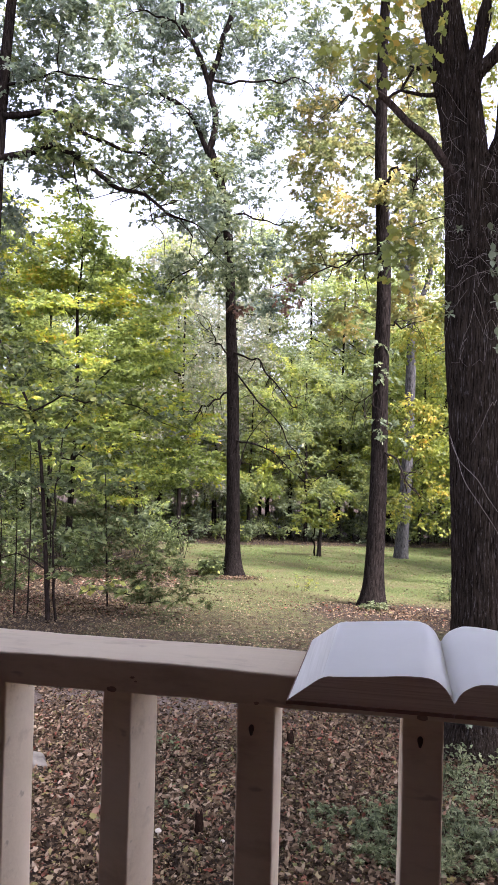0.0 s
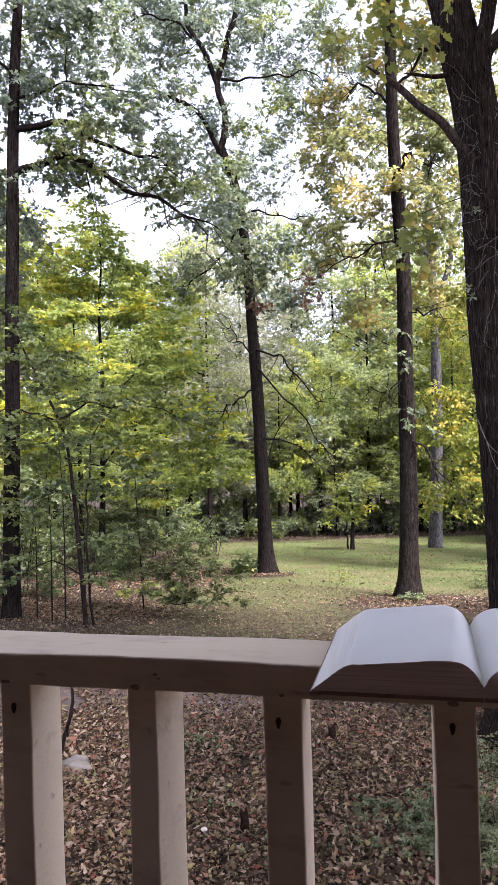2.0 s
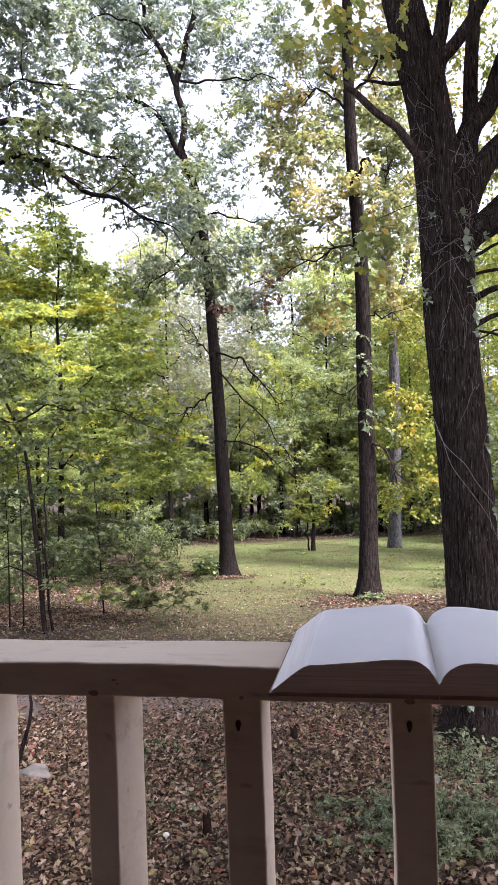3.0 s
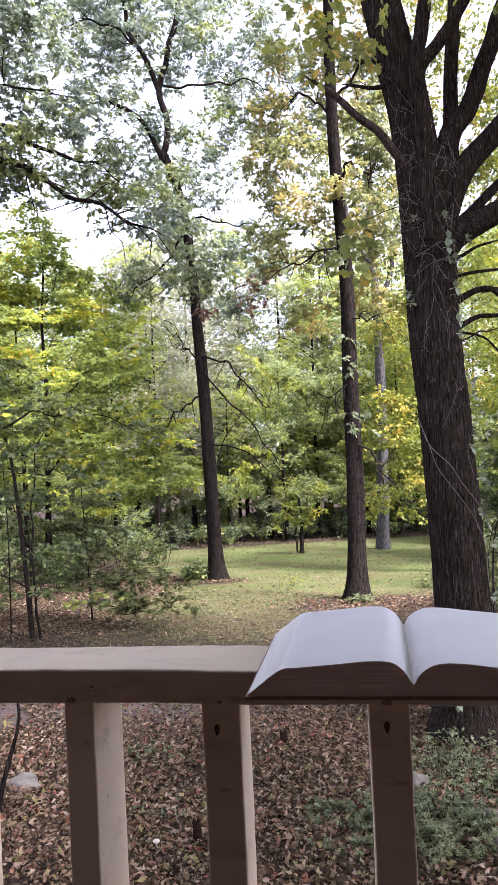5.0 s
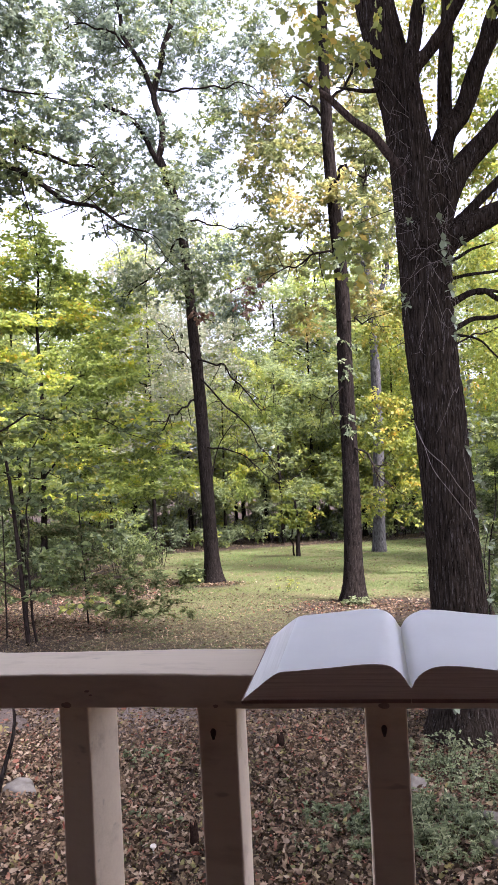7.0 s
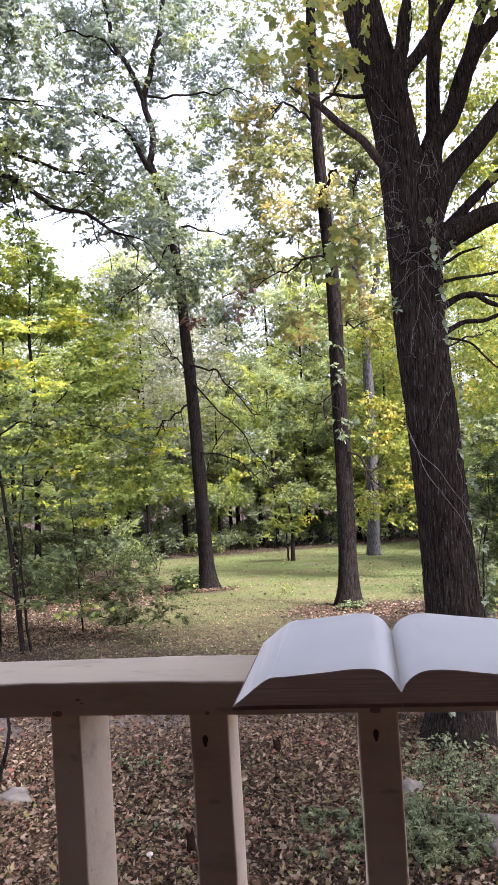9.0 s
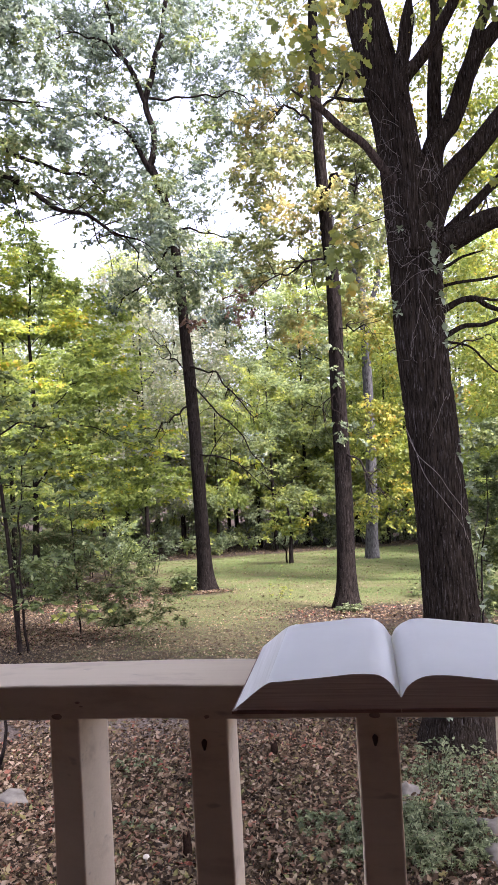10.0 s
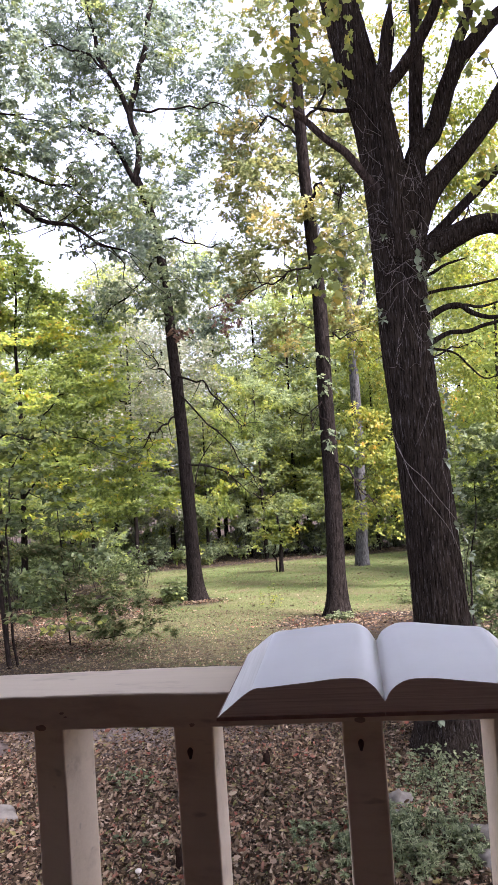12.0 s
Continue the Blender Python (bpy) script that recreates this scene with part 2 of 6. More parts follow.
def ground_mat():
    m = Mat("yard ground")
    pos = m.node("NewGeometry").outputs["Position"]
    xyz = m.node("SeparateXYZ")
    m.link(pos, xyz.inputs[0])
    x, y = xyz.outputs[0], xyz.outputs[1]
    wob = m.math("MULTIPLY", m.math("SUBTRACT", m.noise(pos, 0.55, 4), 0.5), 6.0)
    near = m.math("MULTIPLY", m.math("SUBTRACT", m.math("ADD", y, wob), 5.4), 0.1)
    edge = m.math("SUBTRACT", m.math("ADD", m.math("MULTIPLY", x, 0.5), 31.3), y)
    left = m.math("MULTIPLY", m.math("ADD", m.math("ADD", x, m.math("MULTIPLY", y, 0.25)), m.math("ADD", wob, 2.2)), 0.6)
    lawn = m.math("MINIMUM", m.math("MINIMUM", near, m.math("MULTIPLY", edge, 0.8)), left)
    for cx, cy, r in ((0.3, 12.3, 1.1), (-3.2, 16.4, 0.9), (-5.2, 16.3, 1.4), (1.9, 12.0, 1.1)):
        dx, dy = m.math("SUBTRACT", x, cx), m.math("SUBTRACT", y, cy)
        far = m.math("ADD", m.math("MULTIPLY", dx, dx), m.math("MULTIPLY", dy, dy))
        lawn = m.math("SUBTRACT", lawn, m.math("MULTIPLY", m.math("POWER", 2.718, m.math("MULTIPLY", far, -1 / (r * r))), 1.1))
    speck = m.math("MULTIPLY", m.math("SUBTRACT", m.noise(pos, 7, 5, 0.7), 0.5), 1.6)
    mask = m.ramp(m.math("ADD", lawn, speck), [(0.25, (0, 0, 0)), (0.75, (1, 1, 1))])
    fine = m.noise(pos, 38, 6, 0.7)
    soil = m.ramp(fine, [(0.3, (0.015, 0.0105, 0.0075)), (0.55, (0.04, 0.028, 0.019)), (0.75, (0.08, 0.058, 0.041))])
    dx, dy = m.math("MULTIPLY", m.math("ADD", x, 2.0), 0.6), m.math("MULTIPLY", m.math("SUBTRACT", y, 5.9), 1.4)
    bare = m.math("POWER", 2.718, m.math("MULTIPLY", m.math("ADD", m.math("MULTIPLY", dx, dx), m.math("MULTIPLY", dy, dy)), -1.0))
    soil = m.mix(m.math("MULTIPLY", bare, 0.8), soil, m.ramp(fine, [(0.3, (0.12, 0.092, 0.075)), (0.7, (0.26, 0.21, 0.175))]))
    turf = m.ramp(m.noise(pos, 22, 6, 0.7), [(0.28, (0.036, 0.046, 0.015)), (0.5, (0.082, 0.1, 0.031)), (0.72, (0.18, 0.165, 0.066))])
    turf = m.mix(m.ramp(m.noise(pos, 0.8, 4), [(0.4, (0, 0, 0)), (0.66, (0.65, 0.65, 0.65))]), m.mix(m.ramp(m.math("MULTIPLY", m.math("SUBTRACT", y, 13.0), 0.1), [(0.0, (0, 0, 0)), (1.0, (0.35, 0.35, 0.35))]), turf, (0.075, 0.115, 0.032)), (0.1, 0.074, 0.04))
    m.color(m.mix(mask, soil, turf), 0.95, 0.1)
    m.bump(fine, 0.8, 0.03)
    return m.m


GROUND = ground_mat()


# ---- geometry helpers ----
def fast_mesh(name, verts, faces, material):
    """A mesh from arrays: verts (n, 3) and faces (m, 3) or (m, 4)."""
    verts, faces = np.asarray(verts, np.float32), np.asarray(faces, np.int32)
    me = bpy.data.meshes.new(name)
    k = faces.shape[1]
    me.vertices.add(len(verts))
    me.vertices.foreach_set("co", verts.ravel())
    me.loops.add(faces.size)
    me.loops.foreach_set("vertex_index", faces.ravel())
    me.polygons.add(len(faces))
    me.polygons.foreach_set("loop_start", np.arange(len(faces), dtype=np.int32) * k)
    me.update(calc_edges=True)
    me.materials.append(material)
    return me


def smooth_shade(me):
    me.polygons.foreach_set("use_smooth", np.ones(len(me.polygons), bool))
    return me


def thing(name, at, label, category, group="", kind=""):
    ob = new(name)
    ob.location = at
    ob.empty_display_size = 0.2
    return tagged(ob, label, category, group, kind)


def child(name, me, parent, label=""):
    ob = new(name, me)
    ob.parent = parent
    return tagged(ob, label)


def part(name, bm, material, parent, label=""):
    me = bpy.data.meshes.new(name)
    bm.to_mesh(me)
    bm.free()
    me.materials.append(material)
    return child(name, me, parent, label)


def hashed(ix, iy, seed):
    h = (ix.astype(np.int64) * 374761393 + iy.astype(np.int64) * 668265263 + seed * 974711) & 0xFFFFFFFF
    h = ((h ^ (h >> 13)) * 1274126177) & 0xFFFFFFFF
    return ((h ^ (h >> 16)) & 0xFFFF) / 65535.0


def vnoise(x, y, seed=0):
    """Smooth value noise in 0..1 over arrays."""
    x, y = np.asarray(x, float), np.asarray(y, float)
    ix, iy = np.floor(x), np.floor(y)
    fx, fy = x - ix, y - iy
    fx, fy = fx * fx * (3 - 2 * fx), fy * fy * (3 - 2 * fy)
    a, b = hashed(ix, iy, seed), hashed(ix + 1, iy, seed)
    c, d = hashed(ix, iy + 1, seed), hashed(ix + 1, iy + 1, seed)
    return (a * (1 - fx) + b * fx) * (1 - fy) + (c * (1 - fx) + d * fx) * fy


def ground_z(x, y):
    x, y = np.asarray(x, float), np.asarray(y, float)
    s = np.clip(y - 3, 0, 37)
    dip = 0.14 * np.exp(-((x - 1.0) / 0.9) ** 2 - ((y - 5.2) / 0.8) ** 2)
    return -0.085 * s - dip + 0.05 * (vnoise(x * 0.6 + 9, y * 0.6, 3) - 0.5) * np.clip((y - 1) / 6, 0, 1)


def lawn_at(x, y):
    """How much of the ground is lawn, 0 to 1; the rest is leaf litter."""
    x, y = np.asarray(x, float), np.asarray(y, float)
    wob = (vnoise(x * 0.5, y * 0.5, 5) - 0.5) * 5
    v = np.minimum(np.minimum((y + wob - 5.4) * 0.1, (31.3 + 0.5 * x - y) * 0.8), (x + 0.25 * y + 2.2 + wob) * 0.6)
    for cx, cy, r in ((0.3, 12.3, 1.1), (-3.2, 16.4, 0.9), (-5.2, 16.3, 1.4), (1.9, 12.0, 1.1)):
        v = v - 1.1 * np.exp(-((x - cx) ** 2 + (y - cy) ** 2) / (r * r))
    return np.clip(v, 0, 1)


def smooth(pts, step):
    """Points of a Catmull-Rom curve through pts, about step apart."""
    p = np.asarray(pts, float)
    p = np.vstack([2 * p[0] - p[1], p, 2 * p[-1] - p[-2]])
    out = []
    for i in range(1, len(p) - 2):
        n = max(2, int(np.linalg.norm(p[i + 1] - p[i]) / step))
        t = np.linspace(0, 1, n, endpoint=False)[:, None]
        out.append(0.5 * (2 * p[i] + (p[i + 1] - p[i - 1]) * t + (2 * p[i - 1] - 5 * p[i] + 4 * p[i + 1] - p[i + 2]) * t**2
                          + (3 * p[i] - p[i - 1] - 3 * p[i + 1] + p[i + 2]) * t**3))
    return np.vstack(out + [p[-2:-1]])


def tube(line, radii, sides, relief=None):
    """Vertices and quads of a round, tapering tube along a line. relief(angle, along) adds to the radius."""
    line = np.asarray(line, float)
    tan = np.gradient(line, axis=0)
    tan /= np.linalg.norm(tan, axis=1)[:, None] + 1e-9
    ref = np.array([1.0, 0, 0]) if abs(tan[:, 0]).mean() < 0.8 else np.array([0, 1.0, 0])
    u = ref - tan * (tan @ ref)[:, None]
    u /= np.linalg.norm(u, axis=1)[:, None] + 1e-9
    w = np.cross(tan, u)
    ang = np.linspace(0, 2 * np.pi, sides, endpoint=False)
    r = np.repeat(np.asarray(radii, float)[:, None], sides, 1)
    if relief is not None:
        along = np.r_[0, np.cumsum(np.linalg.norm(np.diff(line, axis=0), axis=1))]
        r = r + relief(ang[None, :], along[:, None], r)
    v = line[:, None, :] + r[..., None] * (np.cos(ang)[None, :, None] * u[:, None, :] + np.sin(ang)[None, :, None] * w[:, None, :])
    n = len(line)
    i, j = np.meshgrid(np.arange(n - 1), np.arange(sides), indexing="ij")
    k = (j + 1) % sides
    f = np.stack([i * sides + j, i * sides + k, (i + 1) * sides + k, (i + 1) * sides + j], -1).reshape(-1, 4)
    return v.reshape(-1, 3), f


class Pieces:
    """Collects vertices and equal-sided faces of many bits into one mesh."""

    def __init__(self):
        self.v, self.f, self.n = [], [], 0

    def add(self, v, f):
        self.v.append(v)
        self.f.append(f + self.n)
        self.n += len(v)

    def mesh(self, name, material, at=(0, 0, 0)):
        return smooth_shade(fast_mesh(name, np.vstack(self.v) - np.asarray(at, float), np.vstack(self.f), material))


KITE = (np.array([(0, 0, 0), (0.3, 0.45, 0.07), (0, 1, -0.05), (-0.3, 0.45, 0.07)]), np.array([(0, 1, 2), (0, 2, 3)]))
OVAL = (np.array([(0, 0, 0), (0.24, 0.25, 0.05), (0.3, 0.55, 0.06), (0, 1, -0.08), (-0.3, 0.55, 0.06), (-0.24, 0.25, 0.05), (0, 0.5, -0.02)]),
        np.array([(0, 1, 6), (1, 2, 6), (2, 3, 6), (3, 4, 6), (4, 5, 6), (5, 0, 6)]))
LOBED = (np.array([(0, 0, 0), (0.1, 0.2, 0.02), (0.3, 0.22, 0.07), (0.24, 0.4, 0.03), (0.43, 0.58, 0.08), (0.26, 0.68, 0.02), (0.22, 0.86, 0.0), (0, 1.0, -0.06),
                   (-0.18, 0.88, 0.0), (-0.25, 0.64, 0.02), (-0.4, 0.56, 0.08), (-0.22, 0.42, 0.03), (-0.32, 0.26, 0.07), (-0.1, 0.2, 0.02), (0, 0.5, -0.03)]),
         np.array([(i, (i + 1) % 14, 14) for i in range(14)]))
OAKEN = (np.array([(0, 0, 0), (0.2, 0.24, 0.05), (0.1, 0.42, 0.02), (0.34, 0.62, 0.07), (0.13, 0.74, 0.0), (0, 1, -0.06), (-0.15, 0.78, 0.0), (-0.33, 0.58, 0.07), (-0.1, 0.46, 0.02), (-0.22, 0.27, 0.05)]),
         np.array([(0, 1, 2), (0, 2, 8), (0, 8, 9), (2, 3, 4), (2, 4, 6), (2, 6, 8), (4, 5, 6), (6, 7, 8)]))
JAG = (np.array([(0, 0, 0), (0.36, 0.42, 0.07), (0.13, 0.56, 0.0), (0.08, 1, -0.05), (-0.34, 0.7, 0.06), (-0.1, 0.4, 0.02)]), np.array([(0, 1, 2), (0, 2, 5), (2, 3, 4), (2, 4, 5)]))
SLIP = (np.array([(0, 0, 0), (0.34, 0.62, 0.05), (-0.24, 0.95, -0.04)]), np.array([(0, 1, 2)]))
CURL = (np.array([(0, 0, 0.1), (0.3, 0.4, 0.2), (0, 1, 0.12), (-0.26, 0.5, 0.16)]), np.array([(0, 1, 2), (0, 2, 3)]))
PALM = (np.vstack([np.array([(0, 0, 0), (0.15, 0.5, 0.05), (0, 1, -0.08), (-0.15, 0.5, 0.05)]) @ np.array([(math.cos(a), math.sin(a), 0), (-math.sin(a), math.cos(a), 0), (0, 0, 1)]) * s for a, s in ((0, 1), (0.75, 0.9), (-0.75, 0.9), (1.5, 0.65), (-1.5, 0.65))]),
        np.vstack([np.array([(0, 1, 2), (0, 2, 3)]) + 4 * k for k in range(5)]))
SPRAY = (np.vstack([np.array([(0, 0, 0), (0.22, 0.55, 0.06), (0, 1, 0), (-0.22, 0.55, 0.06)]) @ np.array([(math.cos(a), math.sin(a), 0), (-math.sin(a), math.cos(a), 0), (0, 0, 1)]) * s + np.array((0, y, 0)) for a, s, y in ((0, 0.5, 0.55), (0.7, 0.42, 0.35), (-0.7, 0.42, 0.35), (0.8, 0.4, 0.1), (-0.8, 0.4, 0.1), (0, 0.6, 0))]),
         np.vstack([np.array([(0, 1, 2), (0, 2, 3)]) + 4 * k for k in range(6)]))
CRUMPLE = (np.array([(0, 0, 0.02), (0.21, 0.28, 0.2), (0.13, 0.7, 0.08), (0.02, 1, 0.26), (-0.17, 0.62, 0.26), (-0.24, 0.24, 0.04)]), np.array([(0, 1, 5), (1, 2, 4), (1, 4, 5), (2, 3, 4)]))
BLADE = (np.array([(-0.05, 0, 0), (0.05, 0, 0), (0.0, 1, 0.25)]), np.array([(0, 1, 2)]))


def leaves(shape, pos, axis, normal, size):
    """Vertices and faces of many leaves: each grows from pos along axis and faces normal."""
    tv, tf = shape
    axis = axis / (np.linalg.norm(axis, axis=1)[:, None] + 1e-9)
    side = np.cross(axis, normal)
    side /= np.linalg.norm(side, axis=1)[:, None] + 1e-9
    nrm = np.cross(side, axis)
    v = pos[:, None, :] + size[:, None, None] * (tv[None, :, 0, None] * side[:, None, :] + tv[None, :, 1, None] * axis[:, None, :] + tv[None, :, 2, None] * nrm[:, None, :])
    f = tf[None] + (np.arange(len(pos)) * len(tv))[:, None, None]
    return v.reshape(-1, 3), f.reshape(-1, 3)


def foliage(rng, centers, radius, count, size, shape, flat=0.6, up=0.8, droop=0.25):
    """Leaves set along short twigs that spread from the clump centers."""
    n, twigs = len(centers), max(3, count // 8)
    each = max(1, round(count / twigs))
    way = rng.normal(0, 1, (n, twigs, 3))
    way /= np.linalg.norm(way, axis=2)[..., None]
    way *= np.array([1, 1, flat])
    reach = radius * rng.uniform(0.5, 1.45, (n, twigs, 1, 1))
    along = rng.uniform(0.2, 1, (n, twigs, each, 1)) ** 0.8
    pos = centers[:, None, None, :] + way[:, :, None, :] * reach * along + rng.normal(0, 0.07 * radius, (n, twigs, each, 3)) * (1, 1, flat)
    pos[..., 2] -= 0.35 * droop * radius * along[..., 0] ** 2
    side = np.cross(way, (0.0, 0.0, 1.0))[:, :, None, :] * rng.choice((-1.0, 1.0), (n, twigs, each, 1))
    axis = way[:, :, None, :] * 0.9 + side * rng.uniform(0.3, 1.1, (n, twigs, each, 1)) + rng.normal(0, 0.4, (n, twigs, each, 3)) * (1, 1, 0.7)
    axis[..., 2] -= droop
    m = n * twigs * each
    normal = rng.normal(0, 0.6, (m, 3)) + np.array([0, 0, up])
    return leaves(shape, pos.reshape(-1, 3), axis.reshape(-1, 3), normal, size * rng.uniform(0.6, 1.25, m))


def centers_in(rng, clouds, density, hollow=0.0, gaps=0.38):
    """Clump centers inside ellipsoids (x, y, z, wide, tall), thinned by noise so that gaps stay open."""
    out = []
    for x, y, z, a, b in clouds:
        n = max(3, int(density * a * b * 4))
        p = rng.normal(0, 1, (n * 3, 3))
        p /= np.linalg.norm(p, axis=1)[:, None]
        p *= rng.uniform(hollow, 1, (n * 3, 1)) ** (1 / 3)
        p = p * (a, a, b) + (x, y, z)
        keep = vnoise(p[:, 0] * 0.9 + p[:, 1] * 0.5, p[:, 2] * 1.1 + p[:, 1] * 0.4, 11) > gaps
        out.append(p[keep][:n])
    return np.vstack(out)


def branch_to(rng, nodes, target, wood, thick=1.0):
    """A thin curved branch from the nearest node of the skeleton (x, y, z, r) to a clump."""
    d = np.linalg.norm(nodes[:, :3] - target, axis=1) + np.where(nodes[:, 2] > target[2] + 0.3, 0.8, 0)
    k = int(np.argmin(d))
    a, length = nodes[k, :3], np.linalg.norm(nodes[k, :3] - target)
    if length < 0.05:
        return nodes
    mid = (a + target) / 2 + rng.normal(0, 0.12, 3) * length + np.array([0, 0, 0.1 * length])
    line = smooth([a, mid, target], max(0.1, length / 4))
    r0 = min(nodes[k, 3] * 0.7, (0.006 + 0.009 * length) * thick)
    rad = np.linspace(r0, r0 * 0.35, len(line))
    wood.add(*tube(line, rad, 4))
    return np.vstack([nodes, np.c_[line[2:], rad[2:]]])


def tree(name, label, base, limbs, clouds, bark, leaf, seed, density=4.0, clump=0.38, count=55, size=0.13, shape=KITE, flare=0.5, wander=0.25, group="", flat=0.6, sides=14, droop=0.25, category="tree", twigs=1.0, behind=0.0, twiggy=0.0, every=1, gaps=0.38):
    """A tree with a trunk, limbs and a crown. limbs: rows of (part name, points, radius at its start, radius at its end)."""
    rng = np.random.default_rng(seed)
    top = thing(name, base, label, category, group)
    nodes, wood = [], Pieces()
    for i, (what, pts, r0, r1) in enumerate(limbs):
        line = smooth(pts, max(0.08 if sides > 6 else 0.3, min(0.3, r0)))
        t = np.linspace(0, 1, len(line))
        if i:
            line = line + np.c_[vnoise(t * 9, t * 0 + i, seed) - 0.5, vnoise(t * 9, t * 0 + i + 50, seed) - 0.5, vnoise(t * 9, t * 0 + i + 90, seed) - 0.5] * max(wander * r0, 0.17) * np.minimum(1, t * 4)[:, None]
        rad = (r0 + (r1 - r0) * t) * ((0.88 if r0 > 0.06 else 0.62) * np.clip((1 - t) / 0.2, 0.25, 1) if i else 1)
        if i == 0:
            rad = rad + r0 * flare * np.exp(-(line[:, 2] - line[0, 2]) / (r0 * 1.7))
        ph = rng.uniform(0, 6, 3)
        relief = (lambda ang, al, r, ph=ph: r * (0.05 * np.sin(3 * ang + ph[0] + al) + 0.04 * np.sin(5 * ang + ph[1] - 2 * al) + 0.05 * (vnoise(ang * 3 + 9, al * 3, seed) - 0.5)))
        v, f = tube(line, rad, sides if r0 > 0.03 else min(sides, 7), relief)
        child(what, smooth_shade(fast_mesh(what, v - np.asarray(base), f, bark)), top)
        nodes.append(np.c_[line, rad])
        if i and twiggy:
            for k in range(int(twiggy * t.size ** 0.5)):
                j = rng.integers(len(line) // 4, len(line))
                d = rng.normal(0, 1, 3) + (line[-1] - line[0]) / np.linalg.norm(line[-1] - line[0])
                d[2] -= 0.12
                reach = rng.uniform(0.25, 0.95) * d / np.linalg.norm(d)
                bit = smooth([line[j], line[j] + reach * 0.35 + rng.normal(0, 0.07, 3), line[j] + reach * 0.7 + rng.normal(0, 0.08, 3), line[j] + reach], 0.12)
                wood.add(*tube(bit, np.linspace(min(rad[j] * 0.6, 0.011), 0.004, len(bit)), 4))
    nodes = np.vstack(nodes)
    cen = centers_in(rng, [(x, y + behind, z, a, b) for x, y, z, a, b in clouds], density, gaps=gaps)
    order = np.argsort([np.min(np.linalg.norm(nodes[:, :3] - c, axis=1)) for c in cen])
    for c in cen[order][::every]:
        nodes = branch_to(rng, nodes, c, wood, twigs)
    if wood.v:
        tagged(child("twig_growth", wood.mesh("twig_growth", TWIG, base), top), kind="stuff")
    v, f = foliage(rng, cen, clump, count, size, shape, flat, droop=droop)
    tagged(child("crown", fast_mesh("crown", v - np.asarray(base), f, leaf), top), kind="stuff")
    return top


# ---- ground and porch ----
def spaced(lo, hi, fine_lo, fine_hi, fine):
    a = np.arange(fine_lo, fine_hi, fine)
    left = fine_lo - np.geomspace(fine * 2, fine_lo - lo, 26)[::-1]
    right = fine_hi + np.geomspace(fine * 2, hi - fine_hi, 26)
    return np.r_[left, a, right]


gx, gy = spaced(-900, 900, -12, 8, 0.18), spaced(-900, 1500, 0.5, 34, 0.18)
GX, GY = np.meshgrid(gx, gy, indexing="ij")
GZ = ground_z(GX, GY) + 0.03 * (vnoise(GX * 3, GY * 3, 8) - 0.5)
gi, gj = np.meshgrid(np.arange(len(gx) - 1), np.arange(len(gy) - 1), indexing="ij")
nq = len(gy)
gf = np.stack([gi * nq + gj, (gi + 1) * nq + gj, (gi + 1) * nq + gj + 1, gi * nq + gj + 1], -1).reshape(-1, 4)
ground = new("ground", smooth_shade(fast_mesh("ground", np.stack([GX, GY, GZ], -1).reshape(-1, 3), gf, GROUND)))
tagged(ground, "sloping yard of brown leaf litter and thin green lawn", "ground", kind="structure")


def block(name, lo, hi, material, bevel=0.0):
    bm = bmesh.new()
    bmesh.ops.create_cube(bm, size=1)
    for v in bm.verts:
        v.co = [lo[i] + (v.co[i] + 0.5) * (hi[i] - lo[i]) for i in range(3)]
    if bevel:
        bmesh.ops.bevel(bm, geom=bm.edges[:], offset=bevel, segments=2, affect="EDGES", profile=0.5)
    me = bpy.data.meshes.new(name)
    bm.to_mesh(me)
    bm.free()
    me.materials.append(material)
    return new(name, me)


tagged(block("floor", (-2.6, -2.6, 1.10), (2.6, 0.08, 1.15), BOARDS), "weathered wooden porch floor", "floor", kind="structure")
tagged(block("wall_porch", (-2.6, -2.75, 0.0), (2.6, -2.6, 3.4), SIDING), "plain house wall behind the porch", "wall", kind="structure")
for sx in (-2.72, 2.6):
    tagged(block("wall_porch_side", (sx, -2.75, 0.0), (sx + 0.12, -0.4, 3.4), SIDING), "plain house wall beside the porch", "wall", kind="structure")
# Unseen ceiling, its front edge set so that rail and book lie shaded.
tagged(block("ceiling", (-2.8, -2.75, 3.4), (2.8, 0.22, 3.5), SIDING), "unseen porch ceiling that keeps sun off the railing", "ceiling", kind="structure")
for px in (-2.45, 2.45):
    tagged(block("trim", (px - 0.05, -0.04, -0.1), (px + 0.05, 0.06, 1.1), BOARDS), "wooden post under the porch", "post", kind="structure")
tagged(block("trim", (-2.6, 0.0, 0.9), (2.6, 0.04, 1.098), BOARDS), "wooden rim of the porch floor", "trim", kind="structure")


